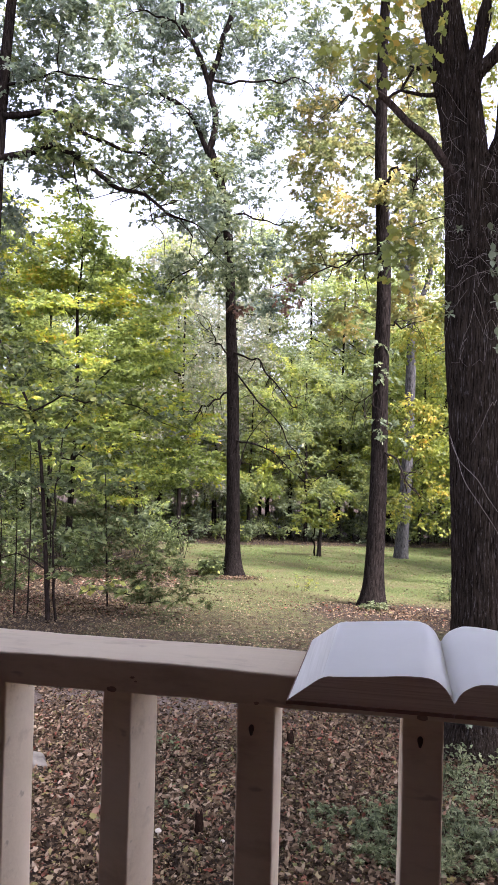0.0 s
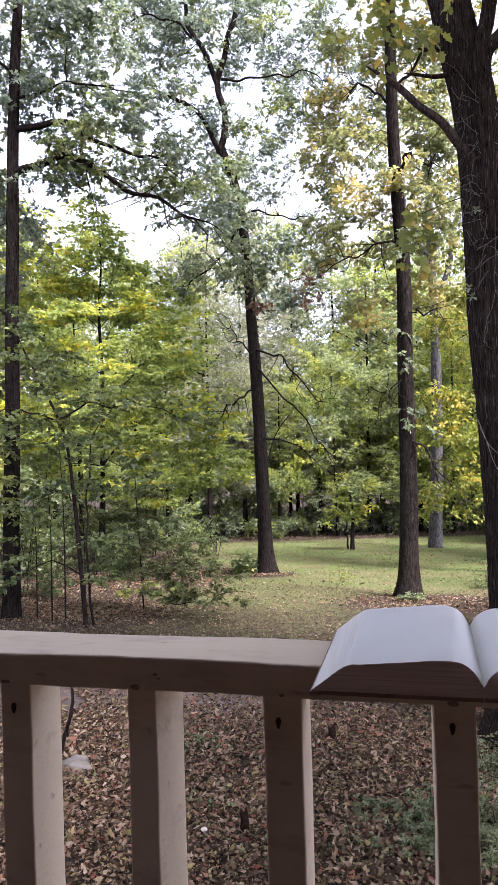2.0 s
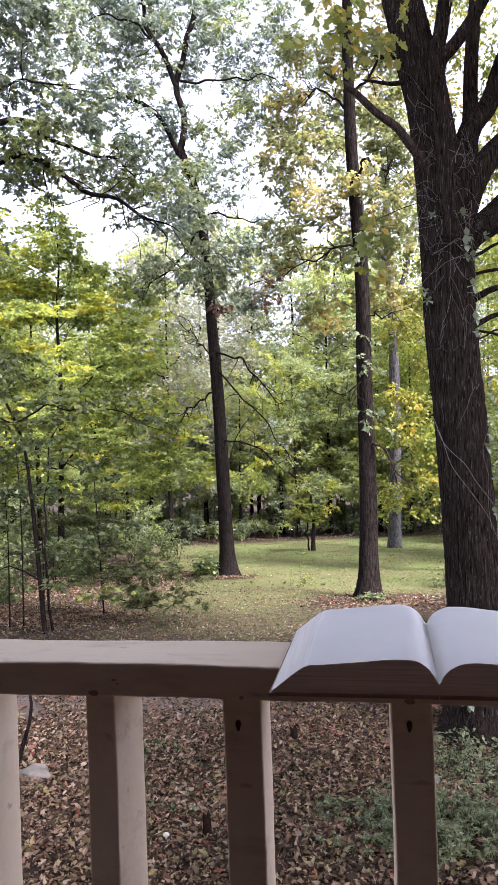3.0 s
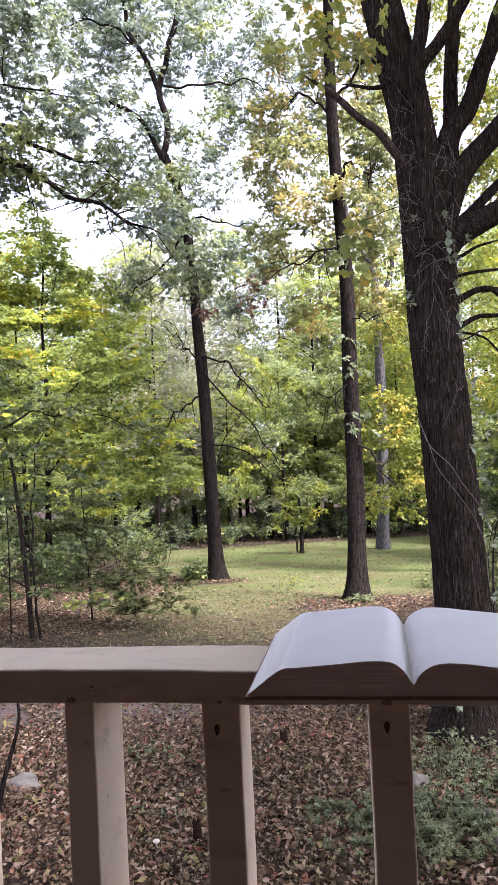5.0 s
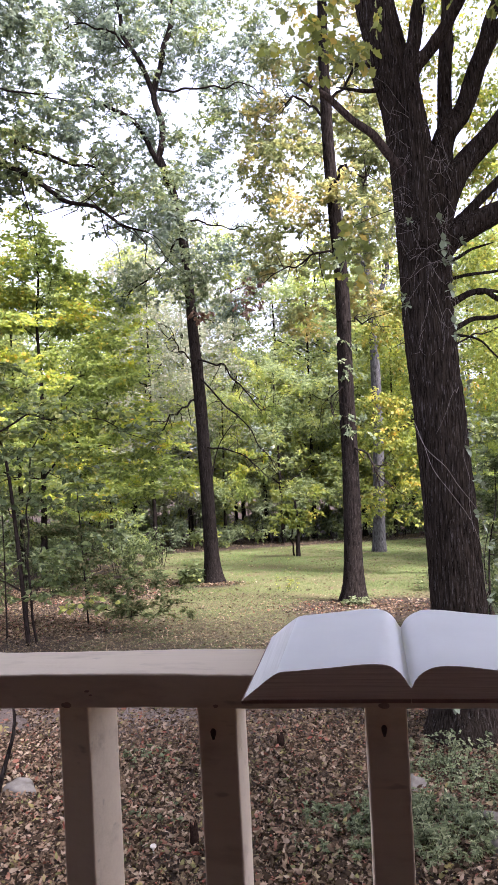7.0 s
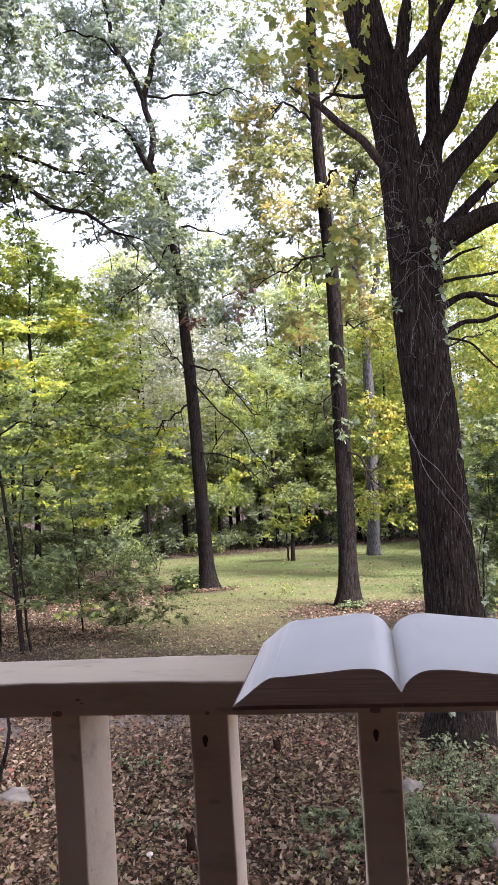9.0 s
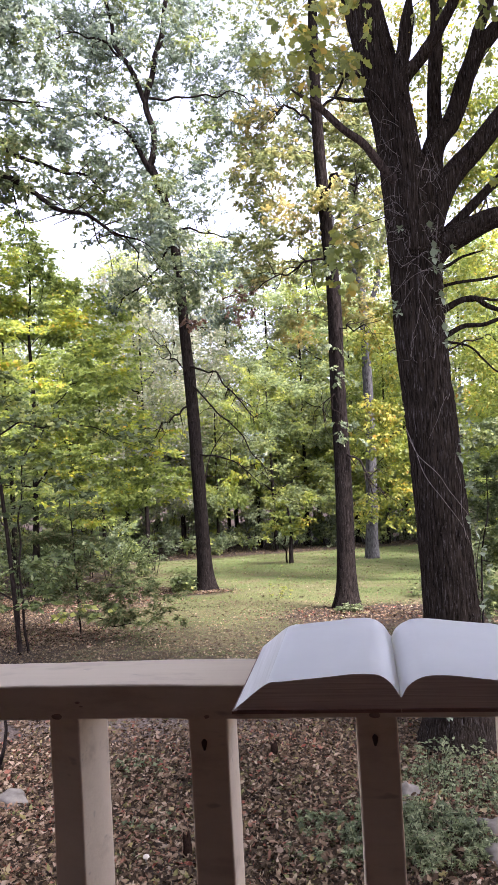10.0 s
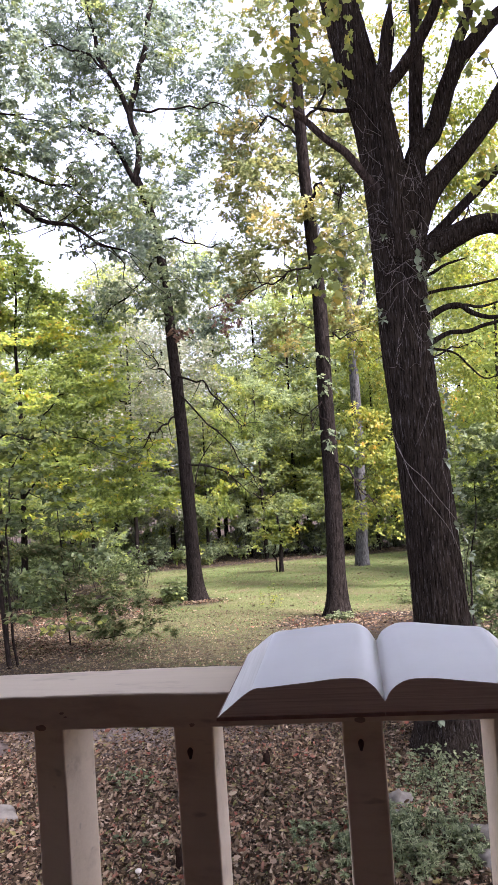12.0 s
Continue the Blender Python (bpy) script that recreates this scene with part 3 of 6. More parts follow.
# ---- railing ----
def rail_bar(lo, hi, bevel, cuts, wob):
    """A sawn board with eased, slightly uneven edges, along x."""
    bm = bmesh.new()
    bmesh.ops.create_cube(bm, size=1)
    for v in bm.verts:
        v.co = [lo[i] + (v.co[i] + 0.5) * (hi[i] - lo[i]) for i in range(3)]
    ax = 0 if hi[0] - lo[0] > hi[2] - lo[2] else 2
    long = [e for e in bm.edges if abs((e.verts[0].co - e.verts[1].co)[ax]) > 0.3]
    bmesh.ops.subdivide_edges(bm, edges=long, cuts=cuts)
    keep = [e for e in bm.edges if abs((e.verts[0].co - e.verts[1].co).normalized()[ax]) > 0.9]
    bmesh.ops.bevel(bm, geom=keep, offset=bevel, segments=3, affect="EDGES", profile=0.5)
    for v in bm.verts:
        n = noise.noise_vector(v.co * 9) + noise.noise_vector(v.co * 70) * 0.35
        v.co += Vector((0 if ax == 0 else n.x, n.y, n.z if ax == 0 else 0)) * wob
    return bm


rail = thing("porch_railing", (0, 0.04, 1.15), "weathered tan painted wooden porch railing with square balusters", "railing")
RAIL_AT = Vector((0, 0.04, 1.15))


def rail_part(name, bm, material, label=""):
    bmesh.ops.translate(bm, verts=bm.verts, vec=-RAIL_AT)
    return part(name, bm, material, rail, label)


rail_part("top_rail", rail_bar((-2.45, 0.0, 2.065), (2.45, 0.082, 2.1), 0.0025, 520, 0.0016), RAIL_PAINT, "weathered flat top board of the railing")
rail_part("bottom_rail", rail_bar((-2.45, 0.012, 1.19), (2.45, 0.066, 1.225), 0.003, 20, 0.0008), RAIL_PAINT)
BALUSTERS = [-1.98, -1.83, -1.67, -1.52, -1.36, -1.21, -1.05, -0.895, -0.74, -0.588, -0.436, -0.282, -0.1355, 0.0355, 0.1825, 0.335, 0.49, 0.645, 0.8, 0.96, 1.11, 1.27, 1.42, 1.58, 1.74, 1.9, 2.05]
TWIST = {-0.436: -9, -0.282: -17, -0.1355: -2, 0.1825: 2}
SLIM = {-0.282: 0.0385}
HOLES = {-0.436: 0.015, -0.1355: 0.015, 0.0355: 0.0175}


def turned(bm, x, degrees):
    bmesh.ops.rotate(bm, verts=bm.verts, cent=(x + 0.02, 0.045, 0), matrix=Matrix.Rotation(radians(degrees), 3, "Z"))
    return bm


for i, bx in enumerate(BALUSTERS):
    b = rail_part("baluster", turned(rail_bar((bx, 0.018, 1.2), (bx + SLIM.get(bx, 0.041), 0.018 + SLIM.get(bx, 0.041) * 1.36, 2.066), 0.0022, 40, 0.0012), bx, TWIST.get(bx, 0)), RAIL_PAINT)
    if bx in HOLES:
        # No recess is cut: a dark bead's colour stands for the hole's shade.
        bm = bmesh.new()
        bmesh.ops.create_uvsphere(bm, u_segments=10, v_segments=6, radius=1)
        for v in bm.verts:
            v.co = Vector((v.co.x * (0.0028 + 0.0007 * math.sin(v.co.z * 3)), v.co.y * 0.003, v.co.z * 0.0062)) + Vector((bx + HOLES[bx], 0.0175, 2.034 + 0.002 * math.sin(i * 3))) - RAIL_AT
        part("screw_hole", bm, HOLE, b, "dark bead standing for a shaded screw hole")
for k, (sx, sz, r) in enumerate(((-0.269, 2.069, 0.005), (-0.247, 2.083, 0.0022), (-0.243, 2.079, 0.0016), (-0.113, 2.068, 0.004), (0.053, 2.068, 0.005), (-0.42, 2.068, 0.004))):
    bm = bmesh.new()
    bmesh.ops.create_uvsphere(bm, u_segments=12, v_segments=6, radius=1)
    for v in bm.verts:
        w = 1 + 0.35 * noise.noise(v.co * 1.7 + Vector((k * 5, 0, 0)))
        v.co = Vector((v.co.x * r * w * 1.3, v.co.y * 0.0012, v.co.z * r * w * 0.6)) + Vector((sx, 0.0006, sz)) - RAIL_AT
    part("stain", bm, STAIN, rail, "dark stain in the paint")
for px in (-2.45, 2.36):
    rail_part("post", rail_bar((px, 0.0, 1.15), (px + 0.09, 0.09, 2.06), 0.004, 6, 0.001), RAIL_PAINT)


# ---- the open book ----
def profile(u):
    """Height of the open pages over the rail, by the distance from the gutter."""
    xs = [-0.146, -0.138, -0.116, -0.1, -0.063, -0.04, -0.02, -0.01, -0.004, 0.0, 0.004, 0.01, 0.022, 0.042, 0.07, 0.1, 0.118, 0.132, 0.139]
    zs = [0.001, 0.0075, 0.0245, 0.0268, 0.0302, 0.0325, 0.0318, 0.026, 0.018, 0.0105, 0.0175, 0.024, 0.0296, 0.03, 0.0265, 0.023, 0.021, 0.009, 0.001]
    dense = smooth([(a, b, 0) for a, b in zip(xs, zs)], 0.002)
    return float(np.interp(u, dense[:, 0], dense[:, 1])) * 0.94


def book():
    at = Vector((0.077, 0.02, 2.1))
    top = thing("book", at, "thick open book with blank-looking white pages lying on the railing", "book")
    us = sorted(set([round(v, 4) for v in np.linspace(-0.146, 0.139, 96)] + [0.0, -0.116, 0.118]))
    near, far = -0.098, 0.095

    def spot(u, v, z):
        return Vector((u * (1 + 0.03 * v) + 0.046 * v, v, z))

    for side, name in ((-1, "left_page_block"), (1, "right_page_block")):
        mine = [u for u in us if u * side >= -1e-9]
        bm = bmesh.new()
        rows = []
        for k in range(9):
            v = near + (far - near) * k / 8
            lift = 0.0008 * math.sin(k * 0.9)
            rows.append([bm.verts.new(spot(u, v, 0.0028 + profile(u) + (lift if 0.02 < abs(u) < 0.11 else 0))) for u in mine])
        for a, b in zip(rows, rows[1:]):
            for i in range(len(mine) - 1):
                f = bm.faces.new((a[i], a[i + 1], b[i + 1], b[i]))
                f.smooth = True
                f.material_index = 2 if mine[i] < -0.1165 or mine[i] > 0.1175 else 0
        low = {k: [bm.verts.new(spot(u, near if k == 0 else far, 0.0032)) for u in mine] for k in (0, 8)}
        for k in (0, 8):
            rim = [bm.verts.new(v.co) for v in rows[k]]
            for i in range(len(mine) - 1):
                f = bm.faces.new((low[k][i], low[k][i + 1], rim[i + 1], rim[i]))
                f.material_index = 1
        bmesh.ops.recalc_face_normals(bm, faces=[f for f in bm.faces if f.material_index == 1])
        ob = part(name, bm, PAPER, top)
        ob.data.materials.append(PAGE_EDGE)
        ob.data.materials.append(FORE_EDGE)
        bm = bmesh.new()
        outer = -0.1475 if side < 0 else 0.1405
        lines = []
        for v in (near - 0.002, far + 0.002):
            lines.append([bm.verts.new(spot(u, v, z)) for u in (outer, side * 0.0003) for z in (0.0004, 0.003)])
        a, b = lines
        for q in ((a[0], a[2], a[3], a[1]), (b[0], b[1], b[3], b[2]), (a[0], a[1], b[1], b[0]), (a[2], b[2], b[3], a[3]), (a[1], a[3], b[3], b[1]), (a[0], b[0], b[2], a[2])):
            bm.faces.new(q)
        bmesh.ops.recalc_face_normals(bm, faces=bm.faces)
        part("cover", bm, COVER, top, "thin dark brown cover board")
    return top


book()

# ---- the large oak beside the porch ----
NEAR_BASE = (1.03, 5.56, -0.22)


def oak_bark_relief(seed, amp):
    def relief(ang, al, r):
        turn = 38.0
        a = ang * turn / (2 * np.pi)
        w = 0.9 * (vnoise(a * 0.6 + 3, al * 2.2, seed) - 0.5)

        def ring(k, f, s):
            x = (a + w) * k
            n0, n1 = vnoise(x, al * f, s), vnoise(x - turn * k, al * f, s)
            t = ang / (2 * np.pi)
            return n0 * (1 - t) + n1 * t
        ridge = 1 - np.abs(2 * ring(1.0, 4.2, seed + 1) - 1)
        fine = ring(2.6, 22.0, seed + 2)
        return amp * (ridge ** 0.6 - 0.7) * 1.6 + amp * 0.7 * (fine - 0.5)
    return relief


def near_oak():
    rng = np.random.default_rng(4)
    top = thing("oak_tree", NEAR_BASE, "large dark furrowed oak with spreading limbs beside the porch", "tree")
    base = np.array(NEAR_BASE)
    limbs = [
        ("trunk", [(1.04, 5.56, -0.5), (1.035, 5.56, 0.02), (1.03, 5.56, 0.76), (0.96, 5.56, 2.25), (0.89, 5.56, 3.26), (0.885, 5.56, 4.01), (0.88, 5.56, 4.5), (0.87, 5.56, 4.9)], 0.29, 0.23, 190, 0.016),
        ("limb", [(0.86, 5.56, 4.1), (0.78, 5.56, 5.04), (0.65, 5.56, 5.68), (0.52, 5.56, 6.34), (0.41, 5.56, 6.97), (0.34, 5.56, 7.9)], 0.2, 0.13, 120, 0.012),
        ("limb", [(0.88, 5.4, 3.9), (0.83, 5.28, 4.6), (0.8, 5.22, 5.26), (0.95, 5.2, 5.5), (1.1, 5.15, 5.74), (1.26, 5.1, 5.95), (1.42, 5.1, 6.3)], 0.085, 0.04, 34, 0.008)] + [
    ("limb", [(0.92, 5.42, 3.90), (0.81, 5.40, 4.68), (0.80, 5.38, 5.16), (0.82, 5.38, 5.55), (0.88, 5.40, 5.94), (0.93, 5.40, 6.29)], 0.085, 0.06, 36, 0.008),
        ("limb", [(1.0, 5.6, 4.4), (1.12, 5.8, 5.05), (1.16, 5.85, 5.65), (1.24, 5.9, 6.47), (1.32, 5.9, 7.26)], 0.08, 0.05, 34, 0.006),
        ("limb", [(0.93, 5.56, 4.2), (1.13, 5.7, 4.95), (1.3, 5.78, 5.29), (1.44, 5.78, 5.58), (1.56, 5.78, 5.82), (1.74, 5.78, 6.03), (1.96, 5.78, 6.22), (2.3, 5.8, 6.5)], 0.115, 0.06, 44, 0.009),
        ("limb", [(1.47, 5.78, 5.64), (1.54, 5.78, 5.84), (1.6, 5.78, 6.04), (1.67, 5.78, 6.28), (1.7, 5.78, 6.5), (1.85, 5.85, 6.9)], 0.06, 0.04, 24, 0.006)] + [
    ("limb", [(0.92, 5.5, 3.95), (1.06, 5.52, 4.38), (1.27, 5.56, 4.68), (1.48, 5.56, 4.89), (1.71, 5.56, 5.16), (1.99, 5.56, 5.51), (2.5, 5.6, 6.1)], 0.115, 0.07, 44, 0.008),
        ("limb", [(0.91, 5.56, 3.85), (1.11, 5.56, 4.06), (1.36, 5.56, 4.17), (1.66, 5.56, 4.23), (1.96, 5.56, 4.19), (2.6, 5.6, 4.3)], 0.11, 0.065, 40, 0.008)] + [
    ("limb", [(1.0, 5.66, 4.0), (1.32, 5.7, 4.32), (1.53, 5.7, 4.51), (1.71, 5.7, 4.67), (1.95, 5.7, 4.88), (2.3, 5.8, 5.2)], 0.055, 0.03, 20, 0.004),
        ("limb", [(1.0, 5.65, 3.44), (1.16, 5.7, 3.51), (1.28, 5.7, 3.56), (1.42, 5.7, 3.57), (1.53, 5.7, 3.5), (1.74, 5.7, 3.46), (2.1, 5.7, 3.5)], 0.034, 0.015, 16, 0.003),
        ("limb", [(1.34, 5.7, 3.565), (1.48, 5.72, 3.58), (1.6, 5.75, 3.56), (1.9, 5.8, 3.64)], 0.018, 0.008, 10, 0.002),
        ("limb", [(1.0, 5.7, 3.84), (1.18, 5.7, 3.91), (1.31, 5.7, 3.98), (1.5, 5.7, 4.02)], 0.022, 0.009, 10, 0.002),
        ("limb", [(1.0, 5.7, 3.68), (1.19, 5.7, 3.73), (1.34, 5.7, 3.75), (1.52, 5.7, 3.76), (1.76, 5.7, 3.79), (2.1, 5.75, 3.85)], 0.018, 0.008, 10, 0.002),
        ("limb", [(1.1, 5.7, 3.22), (1.34, 5.7, 3.17), (1.47, 5.7, 3.04), (1.58, 5.7, 2.92), (1.7, 5.7, 2.93)], 0.014, 0.006, 10, 0.002),
        ("limb", [(1.0, 5.65, 3.2), (1.19, 5.7, 3.3), (1.31, 5.7, 3.35), (1.47, 5.7, 3.35), (1.59, 5.7, 3.39), (1.74, 5.7, 3.42), (2.1, 5.75, 3.52)], 0.028, 0.012, 14, 0.003)] + [
    ("dead_limb", [(0.93, 5.50, 4.42), (0.68, 5.38, 4.65), (0.57, 5.30, 4.75), (0.46, 5.22, 4.86), (0.29, 5.15, 4.97), (0.10, 5.10, 5.15), (-0.11, 5.05, 5.32)], 0.047, 0.024, 26, 0.006),
        ("limb", [(0.7, 5.5, 5.36), (0.45, 5.5, 5.37), (0.32, 5.5, 5.4), (0.17, 5.5, 5.44)], 0.028, 0.012, 12, 0.002),
        ("limb", [(0.64, 5.5, 5.58), (0.45, 5.5, 5.6), (0.31, 5.5, 5.66)], 0.03, 0.016, 12, 0.002),
    ]
    nodes = []
    for i, (what, pts, r0, r1, sides, amp) in enumerate(limbs):
        line = smooth(pts, 0.022 if r0 > 0.08 else 0.04)
        t = np.linspace(0, 1, len(line))
        if i > 1:
            reach = np.linalg.norm(np.diff(line, axis=0), axis=1).sum() * t
            line = line + np.c_[vnoise(reach * 2.6, t * 0 + i, 71) - 0.5, vnoise(reach * 2.6, t * 0 + i, 72) - 0.5, vnoise(reach * 2.6, t * 0 + i, 73) - 0.5] * (0.06 if r0 > 0.05 else 0.04) * np.minimum(1, t * 3)[:, None]
        rad = (r0 + (r1 - r0) * t) * (0.9 if i > 1 else 1)
        if i == 0:
            z = line[:, 2]
            rad = 0.213 + 0.085 * np.exp(-(z + 0.22) / 0.8) + 0.1 * np.exp(-(z + 0.36) / 0.14) + 0.025 * np.clip((z - 3.6) / 0.7, 0, 1)
            rad = rad * np.where(z > 4.45, np.sqrt(np.clip(1 - ((z - 4.45) / 0.47) ** 2, 0.02, 1)), 1)
        else:
            far = np.r_[0, np.cumsum(np.linalg.norm(np.diff(line, axis=0), axis=1))]
            rad = rad * (1 + (0.7 if i > 1 else 0) * np.exp(-far / (3.2 * r0))) * np.clip((1 - t) / 0.12, 0.3, 1)
            rad = rad * (0.45 + 0.55 * np.clip(far / (0.4 if i == 1 else 1.2 * r0), 0, 1))
        v, f = tube(line, rad, sides, oak_bark_relief(20 + i, amp))
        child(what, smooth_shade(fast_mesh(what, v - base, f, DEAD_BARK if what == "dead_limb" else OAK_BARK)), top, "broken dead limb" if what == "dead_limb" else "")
        nodes.append(np.c_[line[::4], rad[::4]])
    nodes = np.vstack(nodes)
    clouds = [(0.1, 4.7, 5.62, 0.26, 0.21), (-0.06, 4.8, 5.5, 0.2, 0.15), (0.06, 4.9, 5.36, 0.15, 0.1), (0.3, 4.9, 5.55, 0.15, 0.15), (0.5, 4.7, 5.8, 0.19, 0.14), (0.0, 5.0, 5.7, 0.15, 0.2), (1.5, 5.3, 5.85, 0.27, 0.3),
              (1.2, 5.1, 6.0, 0.2, 0.16), (0.3, 4.7, 6.15, 0.74, 0.29), (1.6, 5.3, 4.55, 0.18, 0.25), (0.25, 5.2, 4.08, 0.12, 0.08), (0.28, 5.1, 3.74, 0.14, 0.07), (0.31, 5.1, 3.5, 0.1, 0.07), (0.64, 5.1, 3.6, 0.13, 0.06), (0.55, 5.1, 3.34, 0.12, 0.07), (0.42, 5.1, 3.9, 0.12, 0.07), (0.9, 5.0, 7.0, 1.2, 0.5), (2.2, 5.5, 6.9, 0.7, 0.35)]
    cen = centers_in(rng, clouds, 10)
    wood = Pieces()
    order = np.argsort([np.min(np.linalg.norm(nodes[:, :3] - c, axis=1)) for c in cen])
    for c in cen[order]:
        nodes = branch_to(rng, nodes, c, wood, 0.6)
    tagged(child("twig_growth", wood.mesh("twig_growth", TWIG, base), top), kind="stuff")
    v, f = foliage(rng, cen, 0.2, 11, 0.098, LOBED, 0.7, 0.6, 0.5)
    tagged(child("crown", fast_mesh("crown", v - base, f, L_NEAR), top, "broad yellow-green lobed leaves"), kind="stuff")
    # Unseen high foliage, added to keep sun off the porch and near ground.
    high = [(0.8, 5.8, 10.0, 2.8, 1.6), (3.2, 5.0, 9.2, 2.6, 1.5), (2.6, 7.0, 10.0, 2.4, 1.4), (0.6, 5.4, 12.4, 3.0, 1.6), (4.8, 3.8, 8.6, 2.2, 1.2), (6.6, 2.2, 8.8, 2.4, 1.2), (5.4, 1.0, 9.8, 2.4, 1.2), (7.4, 4.2, 9.6, 2.2, 1.3), (4.4, 2.2, 11.0, 2.4, 1.2), (3.4, 0.8, 8.2, 1.8, 0.9), (3.0, 0.4, 6.2, 1.2, 0.7), (5.8, 0.5, 9.2, 1.6, 0.9), (4.6, 0.6, 6.3, 1.5, 0.9), (6.6, 0.4, 8.0, 1.8, 1.0), (5.4, -0.6, 7.0, 1.4, 0.8), (3.6, 1.6, 5.9, 1.0, 0.6)]
    cen = centers_in(rng, high, 3.3)
    wood = Pieces()
    order = np.argsort([np.min(np.linalg.norm(nodes[:, :3] - c, axis=1)) for c in cen])
    for c in cen[order]:
        nodes = branch_to(rng, nodes, c, wood, 1.2)
    tagged(child("upper_twig_growth", wood.mesh("upper_twig_growth", TWIG, base), top), kind="stuff")
    v, f = foliage(rng, cen, 0.62, 56, 0.24, KITE)
    tagged(child("upper_crown", fast_mesh("upper_crown", v - base, f, L_NEAR), top), kind="stuff")
    return top


near_oak()

# ---- the trees of the yard ----
forked_oak = tree("oak_tree", "tall straight oak with a forked top and sparse green crown", (-3.19, 16.65, -1.15), [
    ("trunk", [(-3.18, 16.65, -1.4), (-3.26, 16.65, 0.99), (-3.32, 16.65, 3.15), (-3.41, 16.65, 5.03), (-3.48, 16.65, 6.48), (-3.65, 16.65, 8.24), (-3.92, 16.65, 9.28), (-4.14, 16.65, 9.8)], 0.19, 0.1),
    ("limb", [(-4.12, 16.65, 9.7), (-3.98, 16.65, 10.17), (-3.97, 16.65, 10.68), (-4.14, 16.65, 11.41), (-3.92, 16.65, 12.12), (-3.83, 16.65, 12.69), (-3.6, 16.65, 13.39), (-3.38, 16.65, 14.95), (-3.51, 16.65, 17.1)], 0.1, 0.04),
    ("limb", [(-4.14, 16.65, 11.35), (-4.48, 16.6, 12.15), (-4.88, 16.6, 12.9), (-4.97, 16.65, 13.64), (-5.32, 16.65, 15.42)], 0.08, 0.035)] + [
    ("limb", [(-4.72, 16.65, 12.6), (-5.26, 16.5, 13.11), (-6.18, 16.5, 13.29), (-6.95, 16.65, 13.12)], 0.055, 0.012),
    ("limb", [(-4.14, 16.65, 9.64), (-4.43, 16.55, 10.34), (-4.9, 16.4, 10.8), (-5.36, 16.3, 11.11), (-6.44, 16.3, 11.54)], 0.08, 0.03),
    ("limb", [(-4.05, 16.65, 11.5), (-2.99, 16.8, 11.41), (-2.27, 16.9, 11.54), (-1.7, 16.9, 11.41), (-1.12, 16.9, 10.81)], 0.055, 0.012),
    ("limb", [(-3.66, 16.65, 7.85), (-3.19, 16.4, 7.98), (-2.46, 16.3, 7.75), (-1.6, 16.3, 7.73)], 0.05, 0.008),
    ("limb", [(-3.66, 16.65, 7.7), (-4.34, 16.5, 6.78), (-4.78, 16.5, 6.49), (-5.38, 16.5, 6.21)], 0.05, 0.02)] + [
    ("limb", [(-3.4, 16.6, 3.55), (-3.95, 16.3, 3.15), (-4.38, 16.2, 2.56)], 0.045, 0.018),
    ("limb", [(-3.38, 16.6, 4.55), (-2.66, 16.3, 4.32), (-2.21, 16.2, 3.75), (-1.77, 16.1, 3.19), (-1.2, 16.1, 2.9)], 0.045, 0.015),
    ("limb", [(-3.36, 16.6, 4.15), (-2.78, 16.3, 3.46), (-2.04, 16.2, 2.62), (-1.15, 16.1, 1.22)], 0.04, 0.014),
    ("limb", [(-3.3, 16.6, 2.32), (-2.6, 16.3, 2.17), (-2.02, 16.2, 1.9), (-1.43, 16.1, 1.35)], 0.04, 0.014),
    ("limb", [(-3.4, 16.6, 4.3), (-3.84, 16.4, 4.89), (-4.3, 16.3, 5.32)], 0.035, 0.014),
], [(-6.5, 17.1, 13.5, 1.84, 1.5), (-4.2, 16.1, 13.2, 1.86, 1.4), (-2.6, 17.6, 13.7, 1.32, 1.32), (-2.3, 17.1, 11.4, 1.22, 0.92), (-5.8, 15.6, 10.6, 1.6, 0.87), (-3.5, 16.6, 10.7, 1.33, 0.89),
    (-4.9, 17.4, 9.7, 1.22, 0.76), (-3.0, 16.1, 9.0, 0.97, 0.7), (-4.1, 16.6, 8.0, 0.85, 0.71), (-2.7, 17.2, 7.7, 1.0, 0.65)] + [(-3.6, 16.1, 6.5, 0.94, 0.54), (-5.2, 16.6, 6.7, 0.71, 0.49),
    (-1.7, 17.1, 6.9, 0.7, 0.42), (-4.2, 16.6, 16.0, 4.0, 1.7), (-0.8, 16.6, 11.7, 0.6, 0.9), (-1.9, 16.2, 2.3, 0.5, 0.4), (-3.6, 15.9, 7.4, 0.6, 0.7), (-3.8, 15.9, 8.8, 0.7, 0.6), (-2.2, 16.4, 5.8, 0.8, 0.4)], TREE_BARK, L_OAK, 1, 9.0, 0.27, 72, 0.107, JAG, flare=1.5, behind=0.85, twiggy=2.6)



def sprays(oak, name, label, leaf, spots, wide, each, seed):
    """Small sprays of leaves of another colour that hang in a crown, each round its own twig."""
    rng = np.random.default_rng(seed)
    for at in spots:
        cen = np.array(at) + rng.normal(0, wide, (each, 3)) * (1, 0.6, 0.7) - np.array(oak.location)
        v, f = foliage(rng, cen, 0.25, 26, 0.105, JAG, droop=0.8)
        tagged(child(name, fast_mesh(name, v, f, leaf), oak, label), kind="stuff")


sprays(forked_oak, "withered_spray", "withered red-brown leaves", L_RUST, ((-3.1, 15.9, 5.5), (-2.0, 15.9, 5.7), (-1.66, 15.9, 6.2)), 0.17, 5, 44)
